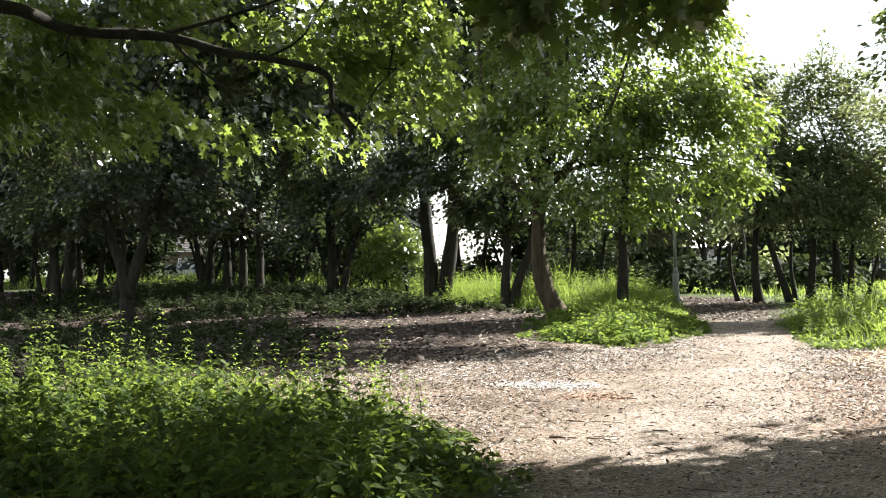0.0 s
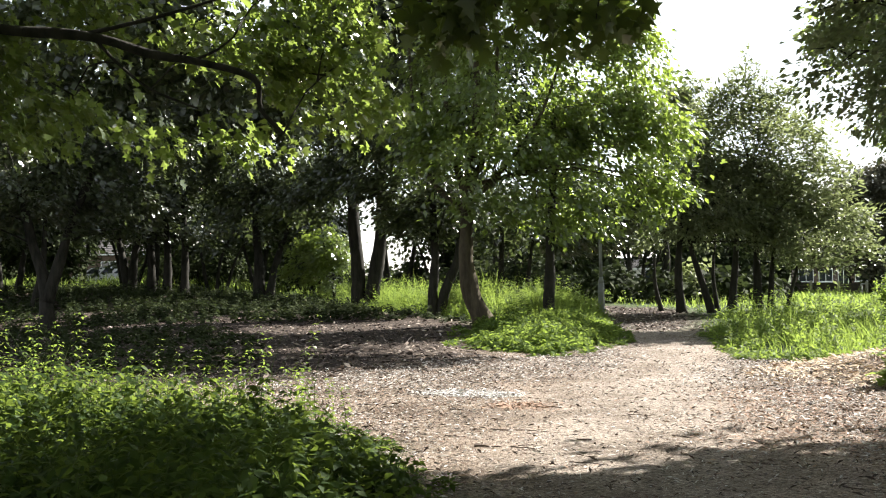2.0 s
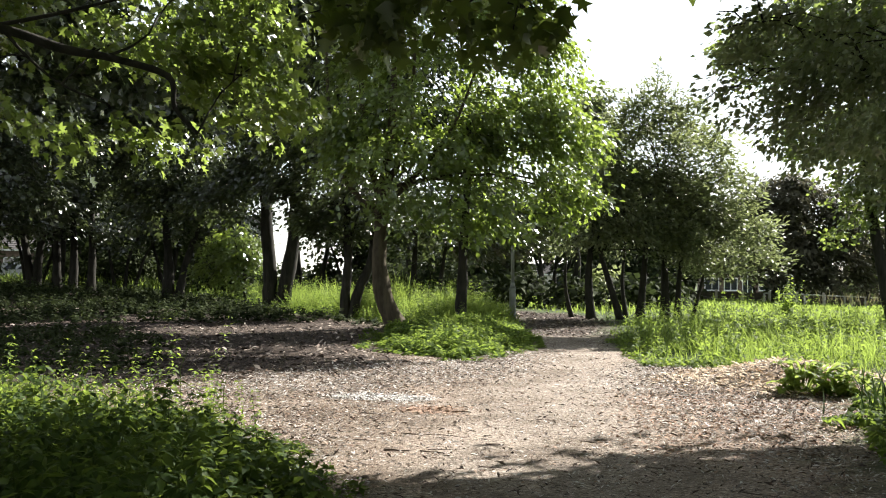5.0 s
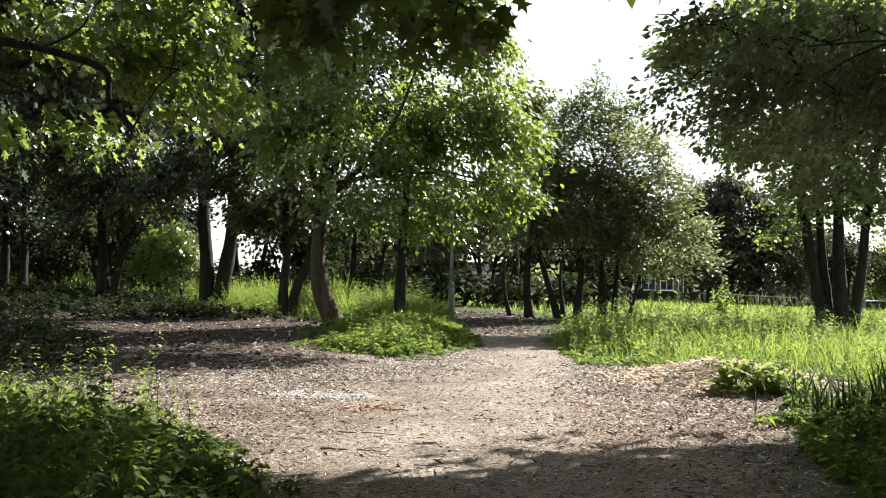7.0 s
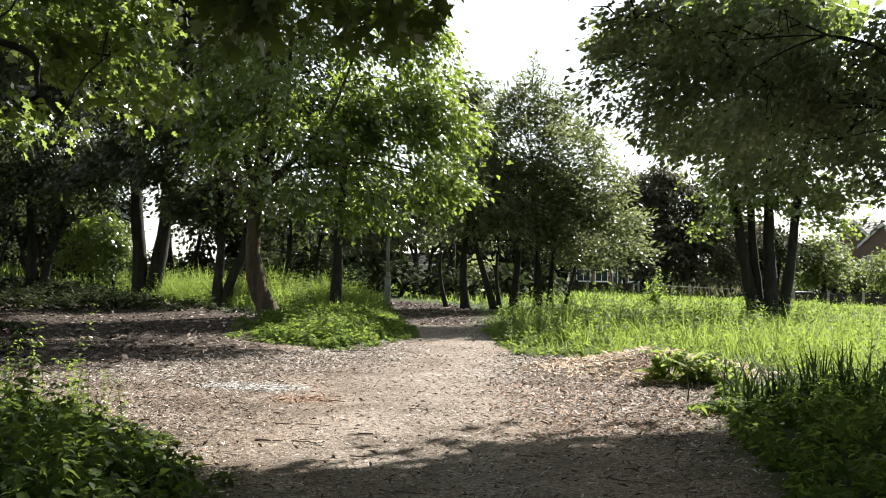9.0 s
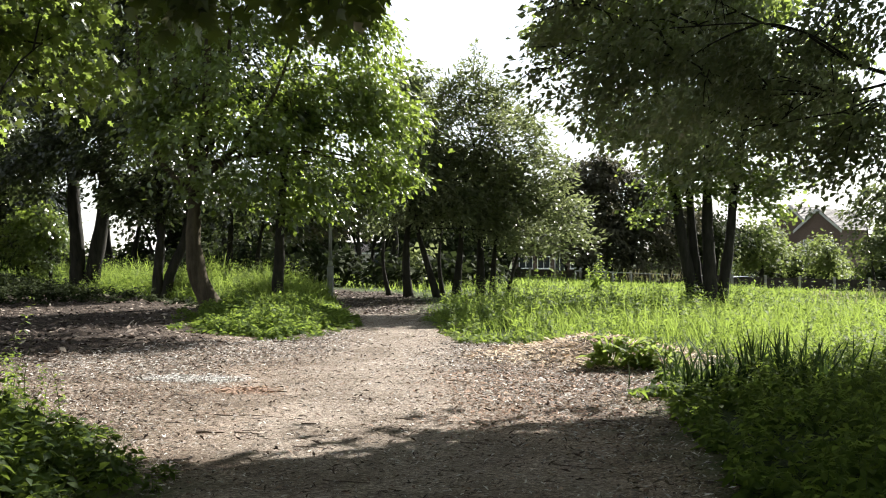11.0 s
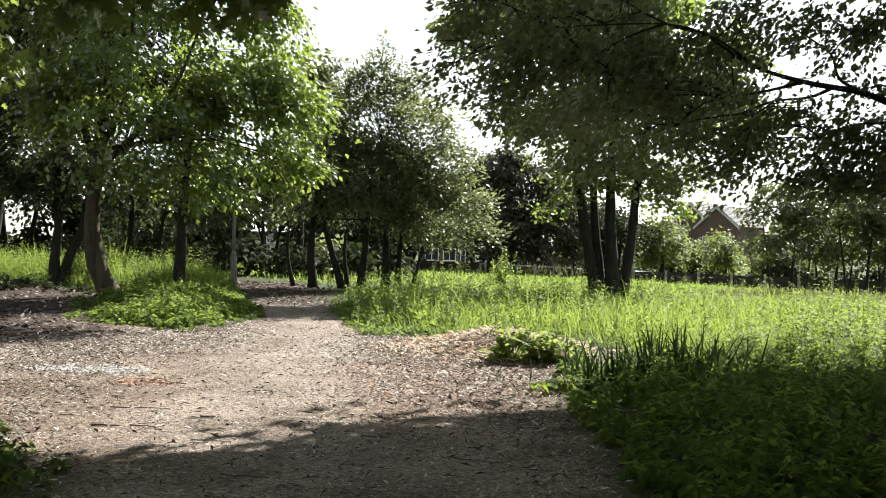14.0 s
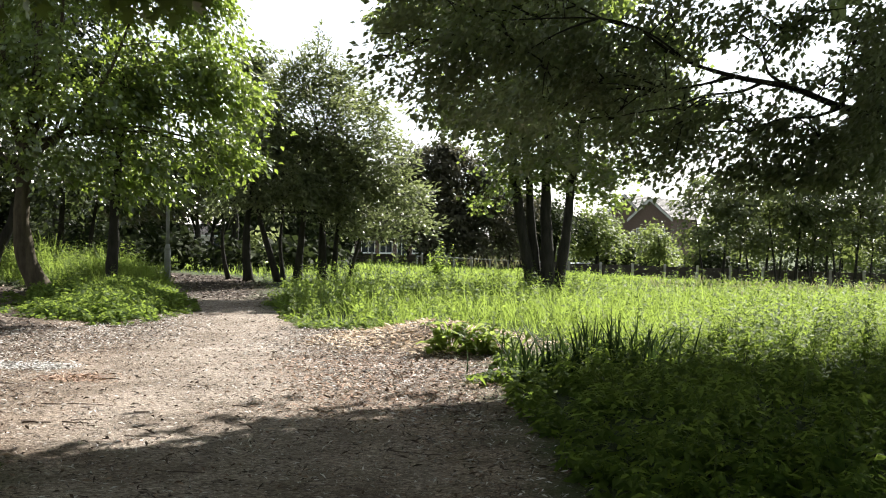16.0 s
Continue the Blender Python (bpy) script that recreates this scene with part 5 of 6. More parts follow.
def seed_heads(name, poly, n, tall, label):
    q = spots(poly, n, 20.0)
    s = tall * RNG.uniform(0.7, 1.2, n)
    p = on_ground(q)
    p[:, 2] += s * 0.7
    along = np.column_stack([RNG.normal(0, 0.3, n), RNG.normal(0, 0.3, n), np.ones(n)])
    tagged(new(name, scatter_mesh(name, LEAF_SIMPLE, p, along, unit(n), s * 0.35, np.full(n, 0.02), GRASS_DRY)), label, "grass", kind="stuff")


seed_heads("grass_seed_heads", [(9, 20), (14, 19), (24, 28), (22, 32), (12, 27)], 800, 0.5, "pale feathery grass seed heads")


seed_heads("pale_flower_heads", [(9.6, 35), (11.6, 35), (12.6, 39), (10.2, 39)], 110, 0.7, "pale flower heads at the back of the meadow")


def herb_patch(name, poly, n, tall, leaf, label, mat=LEAF_NETTLE, near=None, pairs=7, at_edge=0.5, template=LEAF_POINTED, slim=0.85, lift=-0.25):
    """Upright leafy stems, leaves in opposite pairs that grow smaller to the tip."""
    q = spots(poly, n, near)
    p = on_ground(q, -0.02)
    e = np.clip(edge_distance(poly, q[:, 0], q[:, 1]) / 0.6, at_edge, 1.0)
    lumpy = 0.86 + 0.2 * np.sin(q[:, 0] * 2.1 + 0.4) * np.sin(q[:, 1] * 2.6 + 1.0) + 0.12 * np.sin(q[:, 0] * 5.3 - q[:, 1] * 4.4)
    tallness = tall * e * lumpy * RNG.uniform(0.6, 1.2, n)
    tip = np.column_stack([RNG.normal(0, 0.12, n), RNG.normal(0, 0.12, n), np.ones(n)])
    stem = scatter_mesh("stems", BLADE, p, tip, unit(n) * np.array([1, 1, 0.1]), tallness, np.full(n, 0.008), STEM)
    where, along, size = [], [], []
    for k in range(pairs):
        t = 0.18 + 0.82 * (k + RNG.uniform(-0.3, 0.3, n)) / pairs
        c = p + tip * (tallness * t)[:, None]
        a = RNG.uniform(0, 2 * math.pi, n)
        for turn in (0, math.pi):
            for extra in (0, 1):
                b = a + turn + extra * math.pi / 2
                keep = RNG.uniform(0, 1, n) < (1.0 if extra == 0 else 0.45)
                d = np.column_stack([np.cos(b), np.sin(b), RNG.normal(lift, 0.35, n)])
                where.append((c + d * 0.01)[keep])
                along.append(d[keep])
                size.append((leaf * (1.15 - 0.65 * t) * RNG.uniform(0.7, 1.25, n))[keep])
    where, along, size = np.concatenate(where), np.concatenate(along), np.concatenate(size)
    face = np.column_stack([RNG.normal(0, 0.35, len(where)), RNG.normal(0, 0.35, len(where)), np.ones(len(where))])
    ob = tagged(new(name, scatter_mesh(name, template, where, along, face, size, size * slim, mat)), label, "plants", kind="stuff")
    part("stems", stem, STEM, ob)
    return ob


NETTLES = [(-0.95, 5.2), (-1.1, 6.7), (-1.55, 7.9), (-2.2, 9.2), (-3.2, 10.0), (-4.8, 10.4), (-8.5, 10.6), (-8.5, 4.6), (-4, 4.0), (-2, 4.2)]
herb_patch("nettle_bed", NETTLES, 1750, 0.66, 0.132, "dense bed of stinging nettles, partly sunlit", slim=0.9)
herb_patch("tall_nettle_stalks", [(-1.7, 8.6), (-2.6, 9.8), (-4.8, 10.6), (-8.0, 10.8), (-8.0, 9.2), (-3.4, 8.4)], 120, 1.08, 0.07,
           "tall flowering nettle stalks above the bed", LEAF_BRIGHT, None, 14, 0.85)
herb_patch("bank_herbs", [(-2.5, 24.5), (-2.1, 20.0), (-1.6, 18.4), (-0.7, 17.0), (0.25, 19.3), (0.55, 21.3), (0.1, 22.5), (-0.9, 20.0), (-1.6, 21.0), (-2.0, 25.0), (0.2, 25.4), (0.4, 22.0)], 1000, 0.42, 0.11,
           "low broad-leaved herbs at the foot of the grass bank", LEAF_BRIGHT, template=LEAF_SIMPLE)
herb_patch("bank_nettles", [(-2.5, 24.5), (-2.1, 20.0), (-1.6, 18.4), (-0.7, 17.0), (0.25, 19.3), (0.5, 22.0), (0.3, 25.4), (-2.0, 25.2)], 420, 0.5, 0.14, "taller nettles among the bank's herbs", LEAF_HERB, template=LEAF_SIMPLE)
# these herbs and the seedlings take the leaf colour darkened for shade
herb_patch("woodland_herbs", [(-2.6, 25), (-3.4, 28), (-5, 31), (-9.5, 43), (-24, 45), (-24, 31), (-9, 31), (-4.2, 27)], 900, 0.42, 0.15, "scattered low herbs in the wood's shade", LEAF_GLOOM, template=LEAF_SIMPLE)
herb_patch("shade_seedlings", [(-4.8, 13.4), (-16, 14.4), (-20, 25), (-8, 24), (-5, 17)], 380, 0.3, 0.12, "scattered seedlings under the trees", LEAF_GLOOM, template=LEAF_SIMPLE)
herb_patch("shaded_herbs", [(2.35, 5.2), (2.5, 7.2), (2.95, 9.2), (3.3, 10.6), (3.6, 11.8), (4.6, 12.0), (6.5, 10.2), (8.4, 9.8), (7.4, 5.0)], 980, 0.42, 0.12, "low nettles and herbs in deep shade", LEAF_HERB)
herb_patch("tall_shaded_nettles", [(5.55, 7.5), (6.8, 7.6), (7.4, 9.2), (6.2, 9.1)], 90, 1.1, 0.11, "tall nettles in deep shade under the cherry", LEAF_NETTLE, None, 10)
herb_patch("meadow_herbs", [(5.0, 11.8), (6.6, 11.2), (11, 11.0), (14, 13.5), (9, 14.5), (5.2, 13.2)], 700, 0.62, 0.11, "leafy herbs in the front of the meadow", LEAF_BRIGHT, pairs=9, template=LEAF_SIMPLE, slim=0.5, lift=0.4)
herb_patch("meadow_weeds", [(2.0, 20.5), (2.2, 16.9), (3.0, 15.4), (4.4, 15.2), (4.9, 13.2), (4.9, 11.8), (6.6, 11.0), (10, 10.4), (18, 13), (25, 24), (13, 29), (4, 28), (2.3, 25)], 1500, 0.66, 0.12, "leafy weeds among the meadow grass", LEAF_BRIGHT, 18.0, 8, template=LEAF_SIMPLE, slim=0.5, lift=0.4)
herb_patch("meadow_nettles", MEADOW, 620, 0.82, 0.12, "tall dark nettles standing in the meadow", LEAF_HERB, 16.0, 9, template=LEAF_SIMPLE, slim=0.5, lift=0.3)
herb_patch("meadow_front_nettles", [(5.2, 11.0), (9, 10.3), (15, 12.6), (12, 15), (5.8, 12.8)], 420, 0.74, 0.11, "nettles along the shaded front of the meadow", LEAF_HERB, None, 10, template=LEAF_SIMPLE, slim=0.5, lift=0.2)
herb_patch("tall_meadow_weed", [(8.3, 34.3), (8.75, 34.3), (8.7, 34.7), (8.35, 34.7)], 9, 1.6, 0.16, "tall leafy weed standing above the meadow", LEAF_BRIGHT, None, 14, 0.9, template=LEAF_SIMPLE)
herb_patch("bank_weeds", BANK[:1] + [(-0.3, 25.6), (0.34, 27)] + BANK[6:], 1500, 0.98, 0.11, "leafy weeds among the bank's tall grass", LEAF_BRIGHT, 24.0, 9, template=LEAF_SIMPLE, slim=0.5, lift=0.35)
# ragged margins
herb_patch("bank_edge_herbs", [(-3.0, 25), (-2.6, 19.5), (-1.6, 17.6), (-0.6, 16.4), (0.6, 18.9), (0.9, 22.5), (0.0, 21), (-0.7, 18.2), (-1.8, 20)], 260, 0.2, 0.11,
           "small scattered herbs at the bank's ragged edge", LEAF_HERB, at_edge=0.5, template=LEAF_SIMPLE)
herb_patch("clearing_edge_herbs", [(1.9, 21), (1.95, 16.4), (3.2, 14.9), (4.4, 14.9), (2.6, 17.2), (2.5, 24)], 220, 0.18, 0.1, "small herbs at the meadow's edge", LEAF_BRIGHT, template=LEAF_SIMPLE)
herb_patch("nettle_edge_herbs", [(-0.75, 5.4), (-0.85, 7.0), (-1.3, 8.3), (-2.0, 9.6), (-3.2, 10.6), (-6.0, 11.4), (-6, 10), (-2.2, 8.8), (-1.2, 6.4)], 200, 0.24, 0.09,
           "young nettles at the edge of the bed")
grass("short_grass", [(2.0, 17.6), (2.2, 16.4), (3.1, 14.9), (4.0, 14.6), (4.4, 15.3), (3.0, 16.4), (2.4, 18.5)], 5000, 0.13, 0.01, GRASS, "short yellowish grass at the meadow's edge", 20.0)
grass("sparse_clearing_grass", [(-2.6, 9.8), (-4.6, 11.0), (-9, 11.8), (-9, 13.5), (-4.6, 13.2), (-2.4, 11.4)], 2600, 0.16, 0.01, GRASS, "sparse short grass beside the nettles", 20.0)


# ---- single plants ----
def big_leaf_plant(name, x, y, n, size, tall, label, mat):
    """Broad wavy leaves on stalks that leave a thick root at several heights."""
    root = thing(name, foot(x, y), label, "plant", "dock plants")
    for _ in range(n):
        a = random.uniform(0, 2 * math.pi)
        s = size * random.uniform(0.6, 1.25)
        low = tall * random.random() ** 1.3
        bx, by = random.gauss(0, 0.13), random.gauss(0, 0.11)
        rise = random.uniform(0.2, 1.3)
        bm = bmesh.new()
        rows = []
        for i in range(6):
            t = i / 5
            r = s * t * 0.95
            z = low + 0.03 + s * (rise * t - (rise * 0.5 + 0.25) * t * t)
            w = s * 0.30 * math.sin(math.pi * min(1, t * 0.9 + 0.08)) ** 0.8 + 0.003
            wave = 0.012 * math.sin(t * 13 + a * 3)
            rows.append([bm.verts.new((bx + math.cos(a) * r - math.sin(a) * u * w, by + math.sin(a) * r + math.cos(a) * u * w, z + abs(u) * w * 0.3 + wave * u)) for u in (-1, 0, 1)])
        stalk = bm.verts.new((bx * 0.4, by * 0.4, max(0.0, low - 0.12)))
        bm.faces.new((stalk, rows[0][2], rows[0][1]))
        bm.faces.new((stalk, rows[0][1], rows[0][0]))
        for p, q in zip(rows, rows[1:]):
            for k in (0, 1):
                bm.faces.new((p[k], p[k + 1], q[k + 1], q[k]))
        part("leaf", bm, mat, root)
    return root


big_leaf_plant("dock_plant", 3.3, 12.7, 60, 0.19, 0.34, "broad-leaved dock plant in the sun by the litter mound", LEAF_DOCK)
big_leaf_plant("dock_plant", 3.6, 12.5, 60, 0.18, 0.30, "broad-leaved dock plant in the sun by the litter mound", LEAF_DOCK)
big_leaf_plant("dock_plant", 3.95, 12.6, 40, 0.17, 0.26, "smaller dock plant beside the iris leaves", LEAF_DOCK)
# darker herb leaves on the next two stand in for their shade
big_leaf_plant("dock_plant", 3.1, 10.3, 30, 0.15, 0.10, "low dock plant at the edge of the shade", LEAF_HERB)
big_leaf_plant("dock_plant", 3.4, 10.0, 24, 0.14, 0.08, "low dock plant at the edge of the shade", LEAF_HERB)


def blade_mesh(bend, wide):
    bm = bmesh.new()
    rows = []
    for i in range(6):
        t = i / 5
        w = wide * (1 - t ** 2.2) + 0.001
        rows.append([bm.verts.new((u * w, bend * t * t, t - 0.25 * abs(bend) * t * t)) for u in (-1, 0, 1)])
        rows[-1][1].co.y += w * 0.5
    for p, q in zip(rows, rows[1:]):
        for k in (0, 1):
            bm.faces.new((p[k], p[k + 1], q[k + 1], q[k]))
    me = bpy.data.meshes.new("blade")
    bm.to_mesh(me)
    bm.free()
    me.materials.append(IRIS)
    return me


BLADES = [blade_mesh(bend, wide) for bend in (0.05, 0.2, 0.45, 0.8) for wide in (0.012, 0.018)]


def iris_clump(x, y, n, tall):
    root = thing("iris_clump", foot(x, y), "clump of dark sword-shaped iris leaves", "plant", "iris clumps")
    for _ in range(n):
        ob = part("blade", random.choice(BLADES), IRIS, root)
        s = tall * random.uniform(0.6, 1.1)
        ob.matrix_basis = (pose(random.gauss(0, 0.22), random.gauss(0, 0.14), 0, random.gauss(0, 7), random.gauss(0, 7), random.uniform(0, 360))
                           @ Matrix.Diagonal((1, s, s, 1)))


for ix, iy, n, tall in [(3.75, 10.9, 46, 0.58), (4.25, 10.9, 60, 0.66), (4.7, 11.0, 60, 0.7), (5.1, 11.2, 26, 0.6)]:
    iris_clump(ix, iy, n, tall)


# ---- what lies on the ground ----
TRODDEN = [(-0.9, 4.0), (-0.9, 7.0), (-1.2, 9.4), (-0.9, 12.0), (0.2, 14.5), (0.8, 18.0), (0.95, 23.0), (1.6, 23.0), (1.6, 17.5), (1.7, 13.5), (1.5, 10.5), (1.9, 8.0), (1.9, 4.0)]


def flat_litter(name, poly, n, size, mat, label, near=None, category="litter", narrow=0.5):
    q = spots(poly, n, near)
    worn = smooth(-0.7, 0.3, edge_distance(TRODDEN, q[:, 0], q[:, 1]))
    clumped = 0.5 + 0.5 * np.sin(q[:, 0] * 2.3 + 1.1 * np.sin(q[:, 1] * 1.7)) * np.sin(q[:, 1] * 1.9 + 0.8 * q[:, 0])
    if near:
        q = q[RNG.uniform(0, 1, n) > worn * 0.78 + 0.3 * clumped * (1 - worn)]
    n = len(q)
    q = q + RNG.normal(0, 0.09 if category == "ash" or n < 1000 else 0.25, q.shape)
    p = on_ground(q, 0.004)
    a = RNG.uniform(0, 2 * math.pi, n)
    along = np.column_stack([np.cos(a), np.sin(a), RNG.normal(0, 0.3, n)])
    face = np.column_stack([RNG.normal(0, 0.45, n), RNG.normal(0, 0.45, n), np.ones(n)])
    s = size * RNG.uniform(0.4, 1.5, n)
    p[:, 2] += 0.012 * RNG.uniform(0, 1, n)
    return tagged(new(name, scatter_mesh(name, LEAF_SIMPLE, p, along, face, s, s * narrow * RNG.uniform(0.5, 1.5, n), mat)), label, category, kind="stuff")


LIT = [(-1.0, 4.0), (-1.0, 6.5), (-1.6, 8.2), (-2.3, 9.6), (-4.6, 10.8), (-7.0, 12.5), (-4.4, 14), (-2.4, 15.6), (-1.7, 17.8), (-0.7, 17.2), (0.2, 19.6), (0.5, 21.4), (0.45, 27),
       (2.3, 27), (1.95, 21), (2.15, 16.8), (3.0, 15.2), (4.3, 15.0), (4.6, 13.2), (3.6, 12.0), (3.0, 9.9), (2.5, 8.0), (2.2, 5.8), (2.2, 4.0)]
flat_litter("wood_chips", LIT, 56000, 0.046, CHIP, "pale wood chips trodden into the earth", 9.0, "litter", 0.3)
flat_litter("fallen_leaves", LIT, 30000, 0.042, LITTER, "dry brown leaves on the bare earth", 12.0, "litter", 0.4)
flat_litter("meadow_side_chips", [(1.5, 9.6), (3.1, 10.4), (3.6, 12.6), (4.6, 14.8), (3.0, 15.4), (1.9, 16.8), (1.2, 14), (1.5, 11)], 8000, 0.055, CHIP, "loose wood chips heaped beside the path", None, "litter", 0.32)
flat_litter("wood_side_chips", [(-4.2, 12.2), (-1.4, 12.6), (0.3, 15.2), (0.6, 18.5), (-0.6, 17.2), (-2.0, 16.2)], 6000, 0.06, CHIP, "loose wood chips at the edge of the shade", None, "litter", 0.32)
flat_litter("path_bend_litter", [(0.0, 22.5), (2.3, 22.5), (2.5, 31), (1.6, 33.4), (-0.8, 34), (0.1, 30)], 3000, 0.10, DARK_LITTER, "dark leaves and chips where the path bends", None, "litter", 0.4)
flat_litter("dark_bark_flecks", LIT, 19000, 0.062, DARK_CHIP, "dark bits of rotten bark on the bare earth", 10.0, "litter", 0.3)
flat_litter("reddish_leaf_litter", [(0.9, 8.6), (2.6, 9.0), (3.4, 11.2), (3.4, 12.4), (2.2, 13.4), (1.4, 12.4)], 5000, 0.05, RED_CHIP, "reddish-brown litter beside the path", None, "litter", 0.4)
# litter whose dark tone holds part of the trees' shade
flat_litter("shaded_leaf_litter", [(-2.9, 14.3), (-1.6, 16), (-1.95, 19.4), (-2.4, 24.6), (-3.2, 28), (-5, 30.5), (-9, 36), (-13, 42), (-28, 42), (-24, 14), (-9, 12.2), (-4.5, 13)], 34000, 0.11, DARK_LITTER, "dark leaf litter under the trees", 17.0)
flat_litter("ash_patch", [(-2.0, 12.3), (-1.6, 12.05), (-1.0, 11.85), (-0.75, 12.1), (-1.1, 12.4), (-1.7, 12.5)], 2800, 0.022, ASH, "patch of pale ash on the ground", None, "ash", 0.9)
flat_litter("red_bark_chips", [(-1.05, 11.15), (-0.6, 10.85), (-0.35, 11.1), (-0.85, 11.5)], 520, 0.05, RED_CHIP, "reddish bark chips on the ground", None)
flat_litter("litter_mound", [(2.0, 13.9), (2.6, 12.9), (3.2, 12.6), (4.2, 12.9), (4.8, 13.6), (4.5, 15.0), (3.0, 15.3), (2.3, 15.0)], 5600, 0.10, STRAW, "low mound of straw-coloured dead stalks", None, "litter", 0.22)


def twig(x0, y0, x1, y1, r):
    at = (x0, y0, float(height(x0, y0)))
    t = Tubes(6)
    pts = []
    for i in range(5):
        k = i / 4
        x, y = x0 + (x1 - x0) * k + random.gauss(0, 0.012), y0 + (y1 - y0) * k + random.gauss(0, 0.012)
        pts.append((x - at[0], y - at[1], float(height(x, y)) - at[2] + r * 1.2))
    t.add(pts, r, r * 0.5, 0.2, 3)
    ob = new("twig", t.mesh("twig", TWIG))
    ob.location = at
    tagged(ob, "thin dark twig lying on the bare earth", "twig", "fallen twigs")


for x0, y0, x1, y1, r in [(-0.87, 9.62, -0.38, 9.41, 0.008), (-0.9, 8.7, -0.72, 8.62, 0.016), (-0.62, 8.66, -0.42, 8.6, 0.008), (-0.6, 8.75, -0.40, 8.78, 0.006),
                          (-0.14, 9.05, 0.02, 9.0, 0.01), (0.6, 9.3, 0.8, 9.2, 0.006), (-1.25, 9.3, -1.05, 9.2, 0.007), (0.3, 10.4, 0.5, 10.3, 0.007),
                          (-0.5, 11.05, -0.3, 10.95, 0.012), (1.0, 8.2, 1.25, 8.05, 0.007), (-0.7, 16.6, 0.1, 16.9, 0.016), (-0.2, 8.15, 0.1, 8.05, 0.006),
                          (1.5, 7.3, 1.8, 7.15, 0.008), (0.0, 7.0, 0.3, 6.9, 0.008), (-1.4, 11.0, -1.2, 10.9, 0.008), (1.3, 11.6, 1.5, 11.5, 0.008)]:
    twig(x0, y0, x1, y1, r * 0.62)


# ---- made things beyond the trees ----
def box(bm, x0, y0, z0, x1, y1, z1, bevel=0.0):
    r = bmesh.ops.create_cube(bm, size=1.0)
    bmesh.ops.scale(bm, vec=(x1 - x0, y1 - y0, z1 - z0), verts=r["verts"])
    bmesh.ops.translate(bm, vec=((x0 + x1) / 2, (y0 + y1) / 2, (z0 + z1) / 2), verts=r["verts"])
    if bevel:
        bmesh.ops.bevel(bm, geom=list({e for v in r["verts"] for e in v.link_edges}), offset=bevel, segments=2, affect="EDGES")
    return bm


def boxed(*a, bevel=0.0):
    return box(bmesh.new(), *a, bevel=bevel)


def lamp_post(x, y):
    at = foot(x, y)
    root = thing("lamp_post", at, "grey steel lamp post with a thicker base beside the path", "lamp post")
    t = Tubes(12)
    t.add([(0, 0, 0), (0, 0, 0.5), (0, 0, 0.86)], 0.085, 0.08, 0.0, 2)
    part("base", t.mesh("base", GREY_PAINT), GREY_PAINT, root)
    t = Tubes(12)
    t.add([(0, 0, 0.86), (0, 0, 1.0)], 0.08, 0.045, 0.0, 2)
    part("collar", t.mesh("collar", GREY_PAINT), GREY_PAINT, root)
    t = Tubes(12)
    t.add([(0, 0, 1.0), (0, 0, 2.4), (0, 0, 5.6)], 0.045, 0.035, 0.0, 2)
    part("shaft", t.mesh("shaft", GREY_PAINT), GREY_PAINT, root)
    part("door_plate", boxed(-0.045, -0.095, 0.25, 0.045, -0.075, 0.65, bevel=0.004), GREY_PAINT, root)
    bm = boxed(-0.09, -0.45, 5.58, 0.09, 0.1, 5.7, bevel=0.03)
    part("lantern", bm, GREY_PAINT, root)


lamp_post(0.22, 28.2)


def fence_run(x0, y0, x1, y1, top0, top1, pitch, mat, label):
    """Concrete posts with dark boards between them."""
    n = max(1, round(math.hypot(x1 - x0, y1 - y0) / pitch))
    at = foot(x0, y0)
    root = thing("fence", at, label, "fence", "fences")
    turn = math.atan2(y1 - y0, x1 - x0)
    step = math.hypot(x1 - x0, y1 - y0) / n
    for i in range(n + 1):
        k = i / n
        x, y = x0 + (x1 - x0) * k, y0 + (y1 - y0) * k
        top = top0 + (top1 - top0) * k
        g = float(height(x, y)) - 0.1
        p = part("post", boxed(-0.06, -0.06, 0, 0.06, 0.06, max(0.5, top - g + 0.12), bevel=0.012), CONCRETE, root)
        p.matrix_basis = pose(x - at[0], y - at[1] - 0.05, g - at[2], 0, 0, math.degrees(turn))
        if i < n:
            for b in range(5):
                h = (top - g) / 5
                q = part("board", boxed(0.06, -0.012, b * h + 0.002, step - 0.06, 0.012, (b + 1) * h - 0.002), mat, root)
                q.matrix_basis = pose(x - at[0], y - at[1], g - at[2], 0, 0, math.degrees(turn))


fence_run(8.0, 57.0, 20.5, 55.0, 0.90, 0.50, 1.25, FENCE_DARK, "low dark boarded fence with concrete posts behind the meadow")
fence_run(20.5, 55.0, 40.0, 47.0, 0.46, 0.06, 1.6, FENCE_DARK, "low dark boarded fence with concrete posts by the hawthorns")


def rail_run(x0, y0, x1, y1, top0, top1, n):
    """Pale steel posts under one thin rail."""
    at = foot(x0, y0)
    root = thing("railing", at, "low pale steel railing in front of the boarded fence", "railing", "fences")
    for i in range(n + 1):
        k = i / n
        x, y, top = x0 + (x1 - x0) * k, y0 + (y1 - y0) * k, top0 + (top1 - top0) * k
        t = Tubes(8)
        t.add([(x - at[0], y - at[1], float(height(x, y)) - 0.1 - at[2]), (x - at[0], y - at[1], top - at[2])], 0.04, 0.04, 0.0, 1)
        part("post", t.mesh("post", PALE_STEEL), PALE_STEEL, root)
    t = Tubes(8)
    t.add([(0, 0, top0 - at[2]), (x1 - at[0], y1 - at[1], top1 - at[2])], 0.03, 0.03, 0.0, 1)
    part("rail", t.mesh("rail", PALE_STEEL), PALE_STEEL, root)


